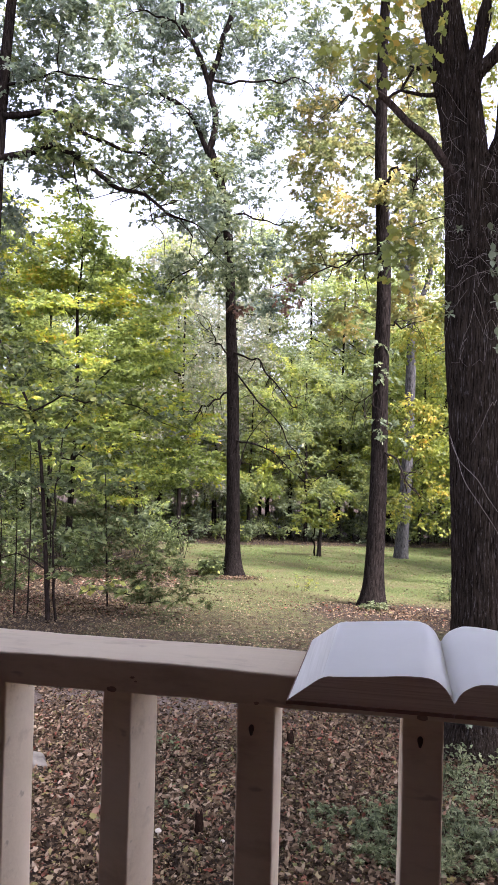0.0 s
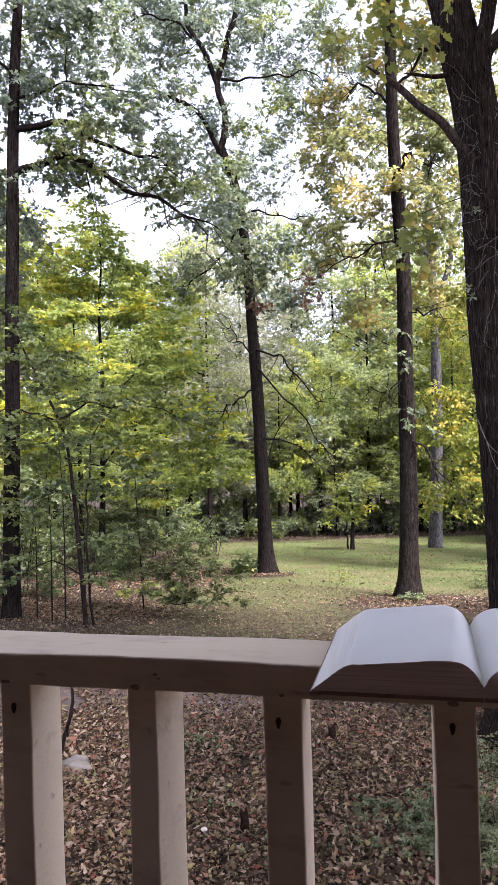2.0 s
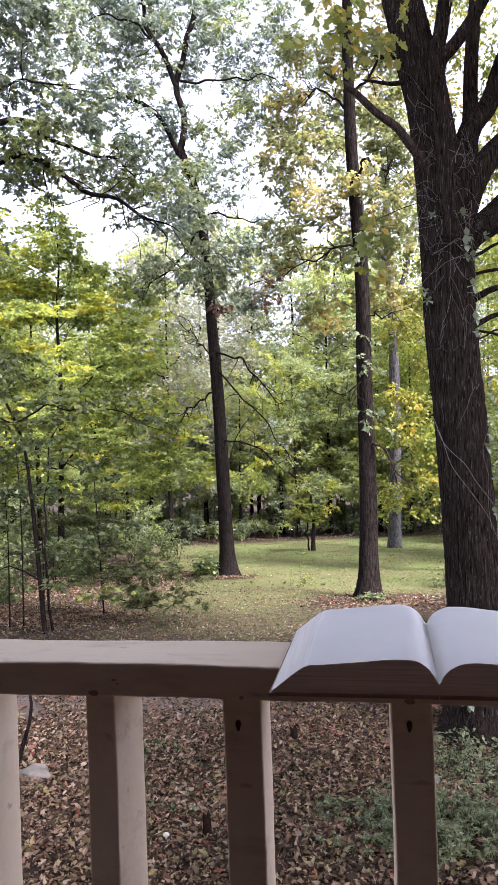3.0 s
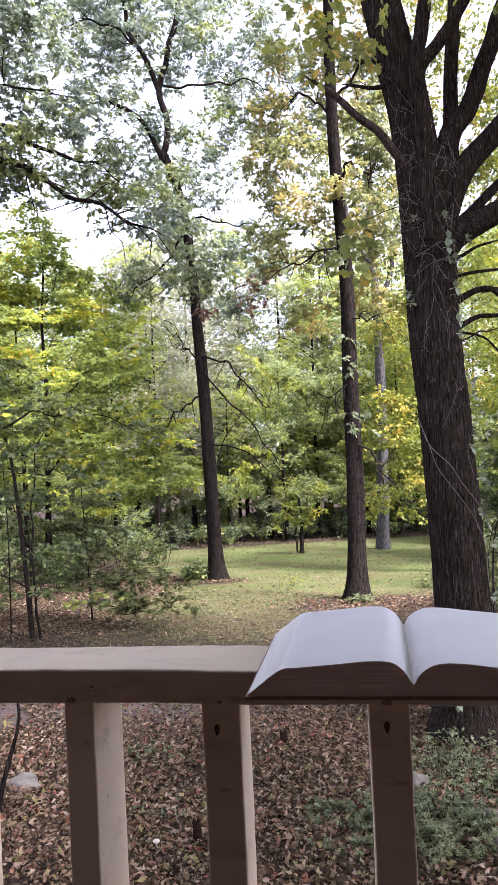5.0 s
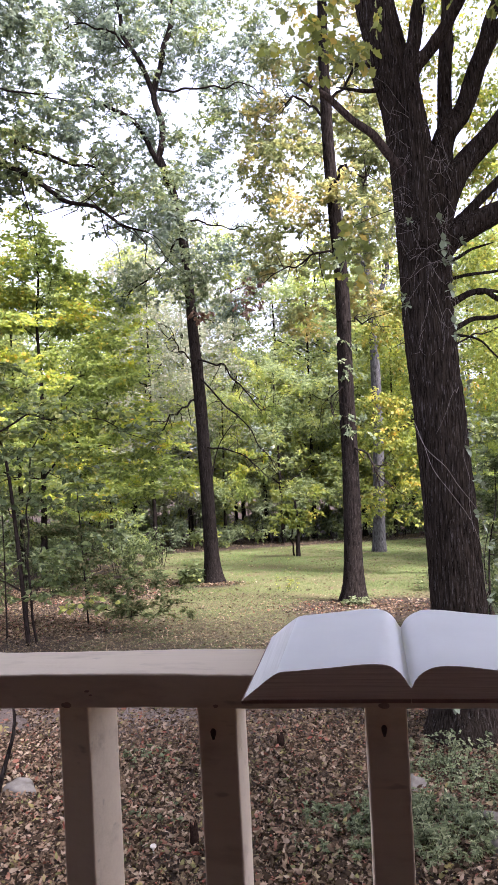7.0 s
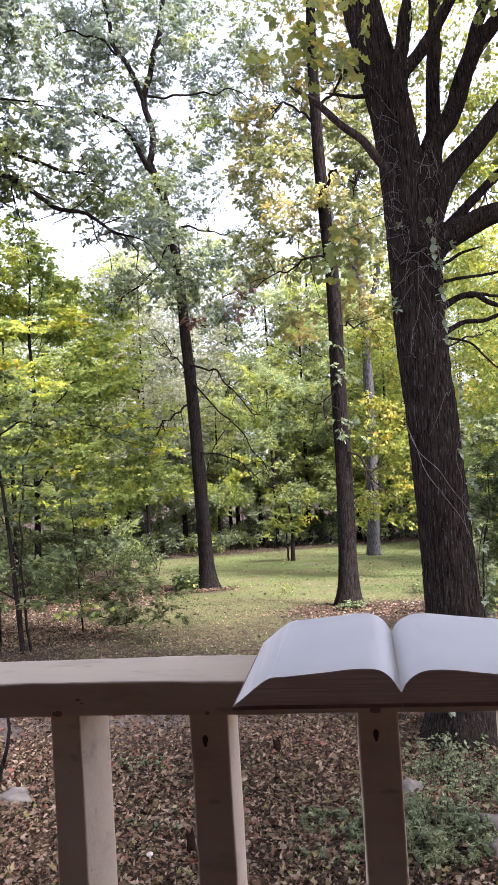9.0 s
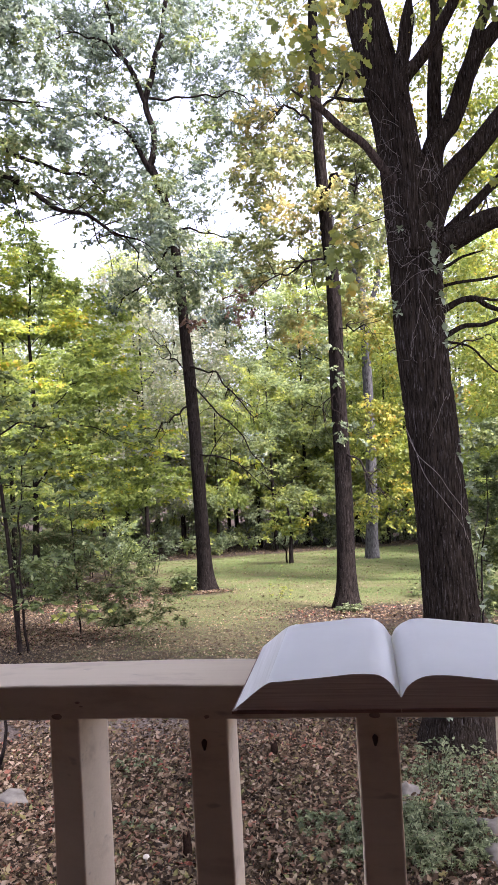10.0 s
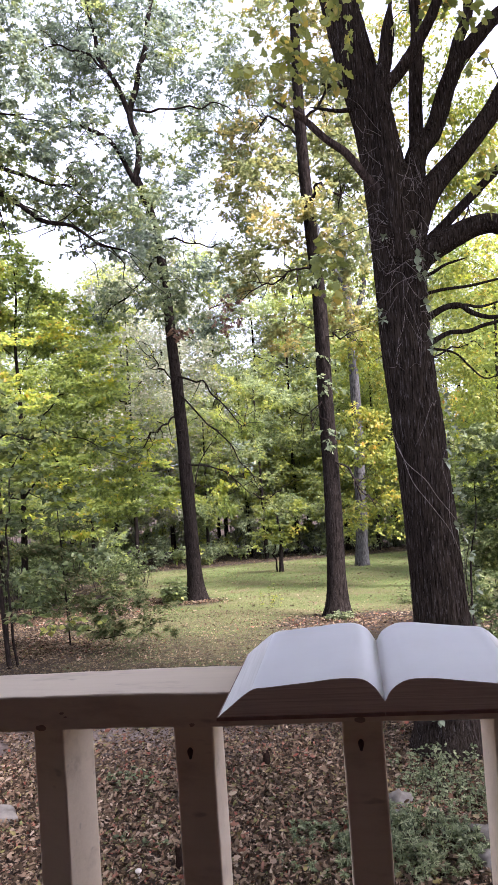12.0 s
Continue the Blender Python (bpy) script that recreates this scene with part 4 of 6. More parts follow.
sprays(forked_oak, "low_spray", "green oak leaves close round the trunk", L_EDGE, ((-3.85, 15.7, 8.6), (-3.65, 15.7, 7.7), (-3.55, 15.7, 6.9), (-3.3, 15.7, 6.2), (-4.5, 15.7, 6.6), (-2.7, 15.7, 6.5)), 0.36, 24, 45)

tree("oak_tree", "slender dark oak with level side branches and green crown", (-6.24, 9.7, -0.58), [
    ("trunk", [(-6.25, 9.7, -0.85), (-6.18, 9.7, 1.21), (-6.12, 9.7, 2.53), (-6.09, 9.7, 4.04), (-6.02, 9.7, 5.45), (-5.97, 9.7, 6.85), (-5.89, 9.7, 8.25), (-5.82, 9.7, 9.18), (-5.74, 9.7, 10.19), (-5.67, 9.7, 11.95)], 0.145, 0.06),
    ("limb", [(-5.97, 9.7, 6.75), (-5.36, 9.6, 6.81), (-4.66, 9.6, 6.77), (-4.27, 9.6, 6.46), (-3.7, 9.6, 6.19), (-3.23, 9.6, 5.92), (-2.77, 9.6, 5.67), (-2.3, 9.6, 5.3)], 0.075, 0.008),
    ("limb", [(-5.93, 9.7, 7.46), (-5.06, 9.6, 7.43), (-4.56, 9.6, 7.08), (-3.98, 9.6, 6.84), (-3.41, 9.6, 6.61), (-2.9, 9.6, 6.2)], 0.065, 0.008)] + [
    ("limb", [(-5.9, 9.7, 7.95), (-5.06, 9.6, 8.01), (-3.88, 9.6, 7.82), (-3.3, 9.6, 7.5)], 0.04, 0.006),
    ("limb", [(-5.89, 9.7, 8.35), (-6.39, 9.6, 8.79), (-6.93, 9.6, 8.95), (-7.5, 9.6, 9.3)], 0.04, 0.008),
    ("limb", [(-6.05, 9.7, 4.36), (-6.51, 9.5, 4.81), (-6.94, 9.5, 5.22)], 0.035, 0.015),
], [(-5.9, 10.1, 9.5, 1.19, 1.08), (-4.5, 9.6, 9.1, 0.99, 0.89), (-5.5, 9.6, 7.9, 0.88, 0.59), (-4.0, 9.2, 7.2, 1.07, 0.45), (-3.5, 9.9, 6.7, 1.0, 0.36), (-5.3, 9.6, 6.7, 0.75, 0.38),
    (-3.0, 9.8, 6.1, 0.7, 0.22), (-5.0, 9.6, 10.8, 2.38, 0.87), (-6.6, 10.2, 6.0, 0.8, 1.21), (-7.0, 9.8, 8.6, 0.9, 0.7), (-7.2, 9.8, 7.2, 0.7, 0.6), (-7.4, 10.0, 10.0, 1.0, 0.8), (-3.9, 9.6, 6.4, 0.9, 0.3), (-4.8, 9.5, 6.9, 0.8, 0.35), (-3.0, 9.7, 5.8, 0.6, 0.2)], TREE_BARK, L_OAK, 2, 17, 0.22, 54, 0.098, JAG, flare=0.7, behind=0.35, twiggy=2.6)

flared_oak = tree("oak_tree", "straight dark oak with a flared base and turning leaves", (0.25, 12.95, -0.84), [
    ("trunk", [(0.22, 12.95, -1.1), (0.27, 12.95, 0.2), (0.29, 12.95, 1.15), (0.3, 12.95, 2.69), (0.3, 12.95, 3.91), (0.29, 12.95, 5.58), (0.23, 12.95, 6.7), (0.17, 12.95, 8.05), (0.17, 12.95, 9.51), (0.18, 12.95, 10.63), (0.23, 12.95, 12.09), (0.34, 12.95, 14.0)], 0.185, 0.07),
    ("limb", [(0.2, 12.95, 7.2), (0.42, 12.7, 7.46), (0.71, 12.6, 7.38), (0.88, 12.6, 6.98)], 0.06, 0.02),
    ("limb", [(0.24, 12.95, 6.0), (-0.51, 12.7, 5.76), (-1.31, 12.6, 5.43)], 0.04, 0.015)] + [
    ("limb", [(0.29, 12.95, 4.69), (0.64, 12.7, 4.55), (0.97, 12.6, 4.64)], 0.035, 0.015),
    ("limb", [(0.3, 12.95, 2.36), (0.6, 12.7, 1.9), (0.9, 12.6, 1.45), (1.22, 12.6, 1.22)], 0.035, 0.014),
    ("limb", [(0.3, 12.95, 3.47), (0.07, 12.7, 3.15), (-0.01, 12.6, 2.71)], 0.025, 0.012),
    ("limb", [(0.2, 12.95, 8.9), (0.9, 12.8, 9.5), (1.6, 12.9, 9.9)], 0.05, 0.02),
    ("limb", [(0.2, 12.95, 8.6), (-0.4, 12.9, 9.0), (-0.9, 13, 8.8)], 0.045, 0.02),
], [(-0.7, 12.9, 7.9, 0.89, 0.78), (-0.2, 13.5, 9.1, 0.6, 0.72), (-0.5, 12.4, 6.7, 0.73, 0.47), (0.1, 13.4, 6.4, 0.67, 0.56), (0.8, 13.7, 6.7, 0.57, 0.69), (0.7, 13.6, 8.6, 0.59, 0.83),
    (0.7, 13.9, 5.1, 0.51, 0.68), (-0.2, 13.9, 5.0, 0.79, 0.56), (0.4, 12.9, 11.8, 1.76, 1.01), (1.3, 14.4, 10.4, 0.78, 0.78)] + [(0.7, 12.3, 7.1, 0.63, 0.42), (-1.0, 13.2, 8.9, 0.7, 0.7), (-0.9, 13.0, 6.1, 0.6, 0.5), (0.9, 13.7, 10.6, 0.5, 0.6), (0.95, 13.7, 9.5, 0.45, 0.6), (0.9, 13.8, 7.8, 0.4, 0.5), (-0.6, 13.5, 10.4, 0.6, 0.6), (0.1, 13.6, 10.0, 0.5, 0.7), (-1.4, 13.4, 6.4, 0.6, 0.45), (-1.2, 13.6, 7.6, 0.5, 0.5), (1.1, 13.6, 7.2, 0.5, 0.6), (1.2, 13.6, 8.4, 0.5, 0.6), (1.0, 13.6, 6.2, 0.45, 0.5)], TREE_BARK, L_OAK_WARM, 3, 12, 0.26, 66, 0.108, JAG, flare=1.45, behind=0.4, twiggy=2.6)

sprays(flared_oak, "leaf_tuft", "small green leaf tufts on the bark", L_EDGE, ((0.24, 12.68, 4.3), (0.28, 12.68, 3.65), (0.36, 12.68, 2.75), (0.38, 12.68, 2.5), (0.18, 12.66, 5.8), (0.22, 12.66, 6.15)), 0.09, 2, 46)

tree("hickory_tree", "leafy hickory with golden yellow drooping foliage", (2.75, 17.5, -1.23), [
    ("trunk", [(2.75, 17.5, -1.4), (2.72, 17.5, 2.07), (2.62, 17.5, 4.97), (2.7, 17.5, 7.16), (3.1, 17.5, 10.06), (3.5, 17.5, 12.5)], 0.17, 0.06),
    ("limb", [(2.7, 17.5, 2.6), (2.4, 17.4, 2.9), (1.7, 17.3, 2.5), (1.2, 17.4, 1.6)], 0.05, 0.015),
    ("limb", [(2.65, 17.5, 4.2), (2.5, 17.5, 4.9), (1.6, 17.8, 4.6)], 0.05, 0.018),
    ("limb", [(2.65, 17.5, 4.4), (4.0, 17.6, 4.9), (4.8, 17.7, 4.8)], 0.05, 0.018),
    ("limb", [(2.7, 17.5, 7.2), (4.2, 17.8, 8.2), (4.8, 18, 9.4)], 0.06, 0.02),
], [(1.6, 18.0, 4.6, 0.86, 1.0), (1.1, 18.5, 3.1, 0.88, 0.88), (1.7, 17.3, 2.4, 0.82, 0.82), (1.8, 18.0, 0.9, 0.86, 0.71), (1.1, 18.6, 0.6, 0.66, 0.59), (0.4, 19.0, 1.7, 0.45, 0.9),
    (4.4, 19.0, 7.0, 1.26, 1.41), (4.3, 18.0, 4.4, 1.03, 1.32), (5.0, 18.0, 11.2, 1.29, 1.45), (5.1, 19.0, 2.6, 1.23, 1.08), (2.1, 19.0, 6.3, 0.77, 0.77), (3.7, 17.5, 12.8, 1.13, 1.13), (4.1, 17.5, 10.1, 1.07, 0.92)] + [(1.7, 19.2, 7.4, 0.7, 0.8), (2.2, 19.2, 9.0, 0.8, 0.8), (1.3, 19.0, 5.9, 0.6, 0.6), (3.7, 18.0, 8.9, 0.77, 0.77), (3.1, 18.5, 11.6, 0.65, 0.98), (1.3, 17.6, 3.4, 0.5, 0.5), (1.0, 17.8, 2.2, 0.45, 0.4), (1.35, 17.6, 1.3, 0.5, 0.35), (1.2, 17.9, 4.9, 0.5, 0.5), (4.6, 18.6, 11.2, 0.8, 0.8), (4.7, 18.6, 9.0, 0.8, 0.6), (4.5, 19.5, 10.2, 0.9, 0.8), (5.4, 18.6, 12.9, 0.8, 0.8), (2.6, 18.6, 13.6, 0.7, 0.8), (3.7, 18.6, 14.1, 0.7, 0.8)],
    TREE_BARK, L_GOLD, 5, 6.4, 0.38, 64, 0.104, KITE, droop=0.7, twiggy=1.5)

tree("maple_tree", "young maple with a slim leader and bright yellow-green leaves", (-8.28, 18.0, -1.28), [
    ("trunk", [(-8.31, 18.0, -1.5), (-8.18, 18.0, 2.01), (-8.12, 18.0, 4.31), (-8.17, 18.0, 5.95), (-8.06, 18.0, 7.58), (-8.2, 18.0, 9.7)], 0.1, 0.008),
    ("limb", [(-8.2, 18, 1.6), (-7.2, 17.5, 2.4), (-5.6, 17.3, 2.4)], 0.045, 0.015),
    ("limb", [(-8.2, 18, 2.6), (-7.4, 18, 4), (-6.2, 18.2, 5)], 0.045, 0.015),
    ("limb", [(-8.2, 18, 2.3), (-9.4, 18.2, 3.4), (-10.8, 18.6, 4.6)], 0.045, 0.015),
] + [("limb", [(-8.14, 18, 3.0 + 0.62 * k), (-8.14 + (0.55 - 0.03 * k) * (1 if k % 2 else -1), 17.6, 3.45 + 0.64 * k), (-8.14 + (1.5 - 0.12 * k) * (1 if k % 2 else -1), 17.2, 3.9 + 0.68 * k)], 0.024 - 0.0015 * k, 0.006) for k in range(9)], [(-8.1, 18.0, 8.8, 0.7, 0.81), (-8.3, 17.8, 7.8, 1.3, 0.7), (-8.4, 18.5, 7.3, 1.5, 0.98), (-7.7, 17.5, 5.5, 1.98, 0.91), (-6.7, 17.0, 4.0, 2.16, 0.86), (-6.3, 19.0, 6.4, 1.12, 0.96), (-5.9, 18.0, 4.9, 1.35, 0.9),
    (-7.2, 17.0, 2.8, 2.76, 0.87), (-11.0, 19.0, 6.2, 1.74, 2.61), (-5.2, 17.5, 1.6, 1.29, 0.79), (-6.6, 17.0, 1.3, 2.3, 0.65), (-10.6, 18.0, 2.8, 1.8, 1.63), (-4.4, 17.0, 2.5, 0.83, 0.55), (-4.0, 17.0, 1.6, 0.62, 0.48), (-5.2, 17.0, 3.1, 0.98, 0.56), (-10.3, 17.0, 8.2, 1.29, 1.29), (-8.0, 18.0, 7.9, 0.9, 0.6), (-7.4, 18.0, 7.0, 0.9, 0.6), (-8.7, 18.0, 6.5, 1.2, 0.8), (-7.2, 18.0, 6.2, 1.0, 0.6)],
    TREE_BARK, L_MAPLE, 6, 5.4, 0.46, 92, 0.13, KITE, flat=0.24, gaps=0.24)

tree("sycamore_tree", "pale grey trunk of a tall tree at the lawn's edge", (1.48, 25.4, -1.9), [
    ("trunk", [(1.47, 25.4, -2.2), (1.64, 25.4, 3.17), (1.62, 25.4, 7.19), (1.54, 25.4, 8.89), (1.56, 25.4, 12.0)], 0.23, 0.12),
    ("limb", [(1.6, 25.4, 7.0), (2.2, 25.3, 8.5), (2.6, 25.3, 10.5)], 0.12, 0.06),
    ("limb", [(1.56, 25.4, 8.6), (0.9, 25.3, 9.8), (0.4, 25.3, 11.5)], 0.12, 0.06),
], [(1.5, 25.4, 12.5, 2.6, 1.8), (3.2, 25.6, 10.5, 1.3, 1.2), (0.0, 26.4, 11, 1.2, 1.0), (2.9, 25.8, 6.5, 1.0, 1.2)], PALE_BARK, L_OAK_WARM, 7, 3.5, 0.5, 46, 0.17)

tree("dogwood_tree", "small dark-stemmed tree with yellow-green leaves on the lawn", (-1.48, 24.0, -1.79), [
    ("trunk", [(-1.48, 24, -1.95), (-1.45, 24, -1.2), (-1.42, 24, -0.5), (-1.5, 24, 0.2)], 0.085, 0.035),
    ("trunk", [(-1.62, 24.1, -1.95), (-1.68, 24.1, -1.2), (-1.7, 24.1, -0.3)], 0.06, 0.025),
], [(-1.5, 23.8, -0.65, 0.5, 0.22), (-1.9, 23.8, -0.4, 0.4, 0.25), (-1.5, 24.0, -0.3, 0.5, 0.3), (-1.7, 24.0, 0.15, 0.45, 0.3), (-1.0, 24.2, -0.1, 0.45, 0.25)], TREE_BARK, L_GOLD, 8, 14, 0.26, 32, 0.13)

tree("sassafras_tree", "slim understory tree with hanging yellow-green sprays", (-3.92, 20.5, -1.49), [
    ("trunk", [(-3.92, 20.5, -1.7), (-3.9, 20.5, 0.6), (-3.6, 20.5, 2.2), (-2.9, 20.5, 3.2)], 0.04, 0.01),
], [(-2.9, 20.5, 1.0, 0.36, 0.85), (-2.5, 20.5, 1.9, 0.41, 0.49), (-2.4, 20.8, 3.4, 0.7, 0.6)], TREE_BARK, L_MAPLE, 9, 11, 0.28, 36, 0.13, droop=1.2)

# ---- saplings beside the lawn ----
tree("dogwood_sapling", "low thin crooked sapling stem with a few leaves", (-2.33, 3.6, -0.05), [
    ("stem", [(-2.33, 3.6, -0.15), (-2.28, 3.6, 0.12), (-2.22, 3.61, 0.32), (-2.15, 3.62, 0.6), (-2.3, 3.8, 0.9)], 0.021, 0.006),
], [(-2.2, 3.75, 0.75, 0.2, 0.1)], TREE_BARK, L_DARK, 10, 20, 0.15, 14, 0.075, OVAL, flare=0.2, flat=0.35, sides=8)

tree("dogwood_sapling", "forked slim sapling with wide layers of broad dark green leaves", (-4.66, 9.25, -0.53), [
    ("stem", [(-4.67, 9.2, -0.7), (-4.81, 9.20, 1.37), (-4.95, 9.20, 2.43), (-5.32, 9.20, 3.25), (-5.62, 9.20, 3.84), (-5.85, 9.20, 4.42)], 0.042, 0.01),
    ("stem", [(-4.6, 9.3, -0.7), (-4.65, 9.30, 1.75), (-4.52, 9.30, 2.44), (-4.35, 9.30, 2.70), (-4.08, 9.30, 3.03)], 0.035, 0.01),
    ("limb", [(-4.87, 8.90, 2.67), (-4.38, 8.90, 2.84), (-3.86, 8.90, 2.88), (-3.29, 8.90, 2.79), (-2.79, 8.90, 2.54), (-2.39, 8.90, 2.37)], 0.024, 0.005)] + [
    ("limb", [(-4.97, 8.90, 2.67), (-5.53, 8.90, 2.82), (-6.01, 8.90, 2.75), (-6.50, 8.90, 2.46)], 0.024, 0.006),
    ("limb", [(-5.21, 9.00, 3.30), (-4.77, 9.00, 3.33), (-4.38, 9.00, 3.26)], 0.018, 0.005),
    ("limb", [(-4.71, 9.00, 1.39), (-5.08, 9.00, 1.61), (-5.46, 9.00, 1.55)], 0.016, 0.005),
], [(-4.1, 8.9, 3.0, 0.8, 0.25), (-3.2, 8.8, 2.85, 0.7, 0.18), (-2.6, 8.8, 2.6, 0.5, 0.16), (-4.6, 8.6, 2.6, 0.8, 0.3), (-5.4, 8.9, 2.7, 0.8, 0.4), (-6.3, 9.0, 2.7, 0.7, 0.35), (-4.0, 8.6, 2.2, 0.7, 0.25), (-3.6, 8.8, 1.7, 0.6, 0.22), (-4.4, 8.7, 1.5, 0.7, 0.28)] + [(-5.4, 8.9, 1.5, 0.7, 0.4), (-3.8, 8.6, 1.1, 0.5, 0.15),
    (-4.2, 8.8, 0.5, 0.4, 0.15), (-6.2, 9.1, 2.0, 0.6, 0.6), (-5.3, 9.0, 3.6, 0.6, 0.3), (-5.0, 8.9, 3.3, 0.6, 0.25), (-5.8, 9.1, 4.2, 0.5, 0.3), (-6.0, 8.9, 1.0, 0.7, 0.35), (-7.0, 9.2, 1.6, 0.6, 0.6),
    (-4.6, 8.7, 0.95, 0.7, 0.12), (-3.9, 8.7, 0.75, 0.6, 0.1), (-4.4, 8.8, 0.3, 0.6, 0.1), (-3.6, 8.8, 0.2, 0.45, 0.08), (-5.2, 8.9, 0.55, 0.7, 0.12), (-5.7, 9.0, 0.2, 0.6, 0.12), (-3.3, 8.7, 1.25, 0.45, 0.1)], TWIG, L_DARK, 12, 14, 0.29, 34, 0.1, OVAL, flare=0.2, flat=0.26, sides=8)

for k, (x, h, c) in enumerate(((-5.38, 1.9, 0.5), (-5.2, 2.4, 0.6), (-5.75, 1.6, 0.4), (-4.95, 1.4, 0.4))):
    tree("sapling", "thin straight sapling stem with a few leaves", (x, 9.45 + 0.1 * k, -0.55), [
        ("stem", [(x, 9.45 + 0.1 * k, -0.7), (x + 0.02, 9.45 + 0.1 * k, h * 0.5), (x - 0.03, 9.45 + 0.1 * k, h)], 0.014, 0.005),
    ], [(x, 9.5, h * 0.9, c, 0.35), (x + 0.2, 9.6, h * 0.4, 0.4, 0.2)], TWIG, L_DARK, 20 + k, 9, 0.2, 12, 0.11, OVAL, flare=0.2, flat=0.3, sides=7, group="thin saplings")

tree("cedar_tree", "small ragged red cedar with drooping green sprays", (-4.3, 10.7, -0.66), [
    ("trunk", [(-4.3, 10.7, -0.8), (-4.35, 10.7, 0.6), (-4.4, 10.7, 1.7)], 0.016, 0.008),
    ("limb", [(-4.3, 10.7, -0.1), (-3.6, 10.3, 0.15), (-2.9, 10.1, 0.3)], 0.02, 0.006),
    ("limb", [(-4.3, 10.7, -0.3), (-3.4, 9.9, -0.35), (-2.5, 9.6, -0.12), (-2.0, 9.5, -0.16)], 0.016, 0.004),
], [(-4.4, 10.6, 1.4, 0.45, 0.12), (-4.3, 10.5, 0.95, 0.6, 0.12), (-4.3, 10.4, 0.55, 0.65, 0.12), (-4.0, 10.3, 0.15, 0.7, 0.1), (-3.3, 10.2, 0.28, 0.5, 0.07), (-3.7, 10.0, -0.2, 0.6, 0.08), (-2.9, 9.9, -0.05, 0.4, 0.06), (-4.9, 10.7, 0.2, 0.6, 0.15), (-5.0, 10.9, 0.9, 0.5, 0.2), (-3.0, 10.1, 0.22, 0.45, 0.06), (-2.75, 10.0, 0.1, 0.35, 0.05), (-3.1, 9.8, -0.12, 0.45, 0.05), (-2.6, 9.65, -0.16, 0.3, 0.04), (-3.6, 10.1, 0.02, 0.5, 0.06)], TREE_BARK, L_CEDAR, 13, 44, 0.2, 30, 0.12, SPRAY, flat=0.16)

tree("cedar_tree", "red cedar with fine dark green sprays and thin stems", (2.05, 9.2, -0.53), [
    ("trunk", [(2.03, 9.2, -0.7), (2.06, 9.2, 0.64), (2.2, 9.3, 1.3), (2.25, 9.5, 1.8)], 0.02, 0.006),
    ("stem", [(1.93, 9.1, -0.7), (1.95, 9.1, 0.3), (2.12, 9.1, 1.2)], 0.014, 0.006),
], [(2.35, 9.5, 2.0, 0.36, 0.63), (2.4, 9.5, 1.1, 0.36, 0.72), (2.5, 9.5, 0.5, 0.32, 0.48), (2.2, 10.1, 1.5, 0.25, 0.42), (2.9, 9.6, 1.6, 0.6, 1.2), (2.9, 9.6, 0.5, 0.6, 0.6)], TREE_BARK, L_DARK, 14, 20, 0.22, 40, 0.12, SPRAY, flat=0.3)

# ---- woods round the yard ----
def wood_tree(seed, height, spread, leaf, low, size=0.152):
    rng = np.random.default_rng(seed)
    clouds = []
    for k in range(11):
        z = low + (height - low) * (k + 0.5) / 11
        w = spread * (0.55 + 0.45 * math.sin(math.pi * min(1, (k + 2) / 12)))
        a = rng.uniform(0, 6.28)
        d = spread * rng.uniform(0.1, 0.55)
        clouds.append((math.cos(a) * d, math.sin(a) * d, z, w * 0.75, height * 0.075))
    lean = rng.uniform(-0.4, 0.4, 2)
    limbs = [("trunk", [(0, 0, -0.4), (lean[0] * 0.3, lean[1] * 0.3, height * 0.35), (lean[0], lean[1], height * 0.9)], 0.11, 0.03)]
    for k in range(4):
        a, z = rng.uniform(0, 6.28), height * rng.uniform(0.25, 0.65)
        limbs.append(("limb", [(lean[0] * z / height, lean[1] * z / height, z), (math.cos(a) * spread * 0.4, math.sin(a) * spread * 0.4, z + 0.8), (math.cos(a) * spread * 0.8, math.sin(a) * spread * 0.8, z + 1.3)], 0.06, 0.02))
    return tree("forest_tree", "leafy green woodland tree at the edge of the yard", (0, 0, 0), limbs, clouds, TREE_BARK, leaf, seed, 2.9, 0.62, 104, size, SLIP, group="woods behind the lawn", sides=8, twigs=1.1, every=3)


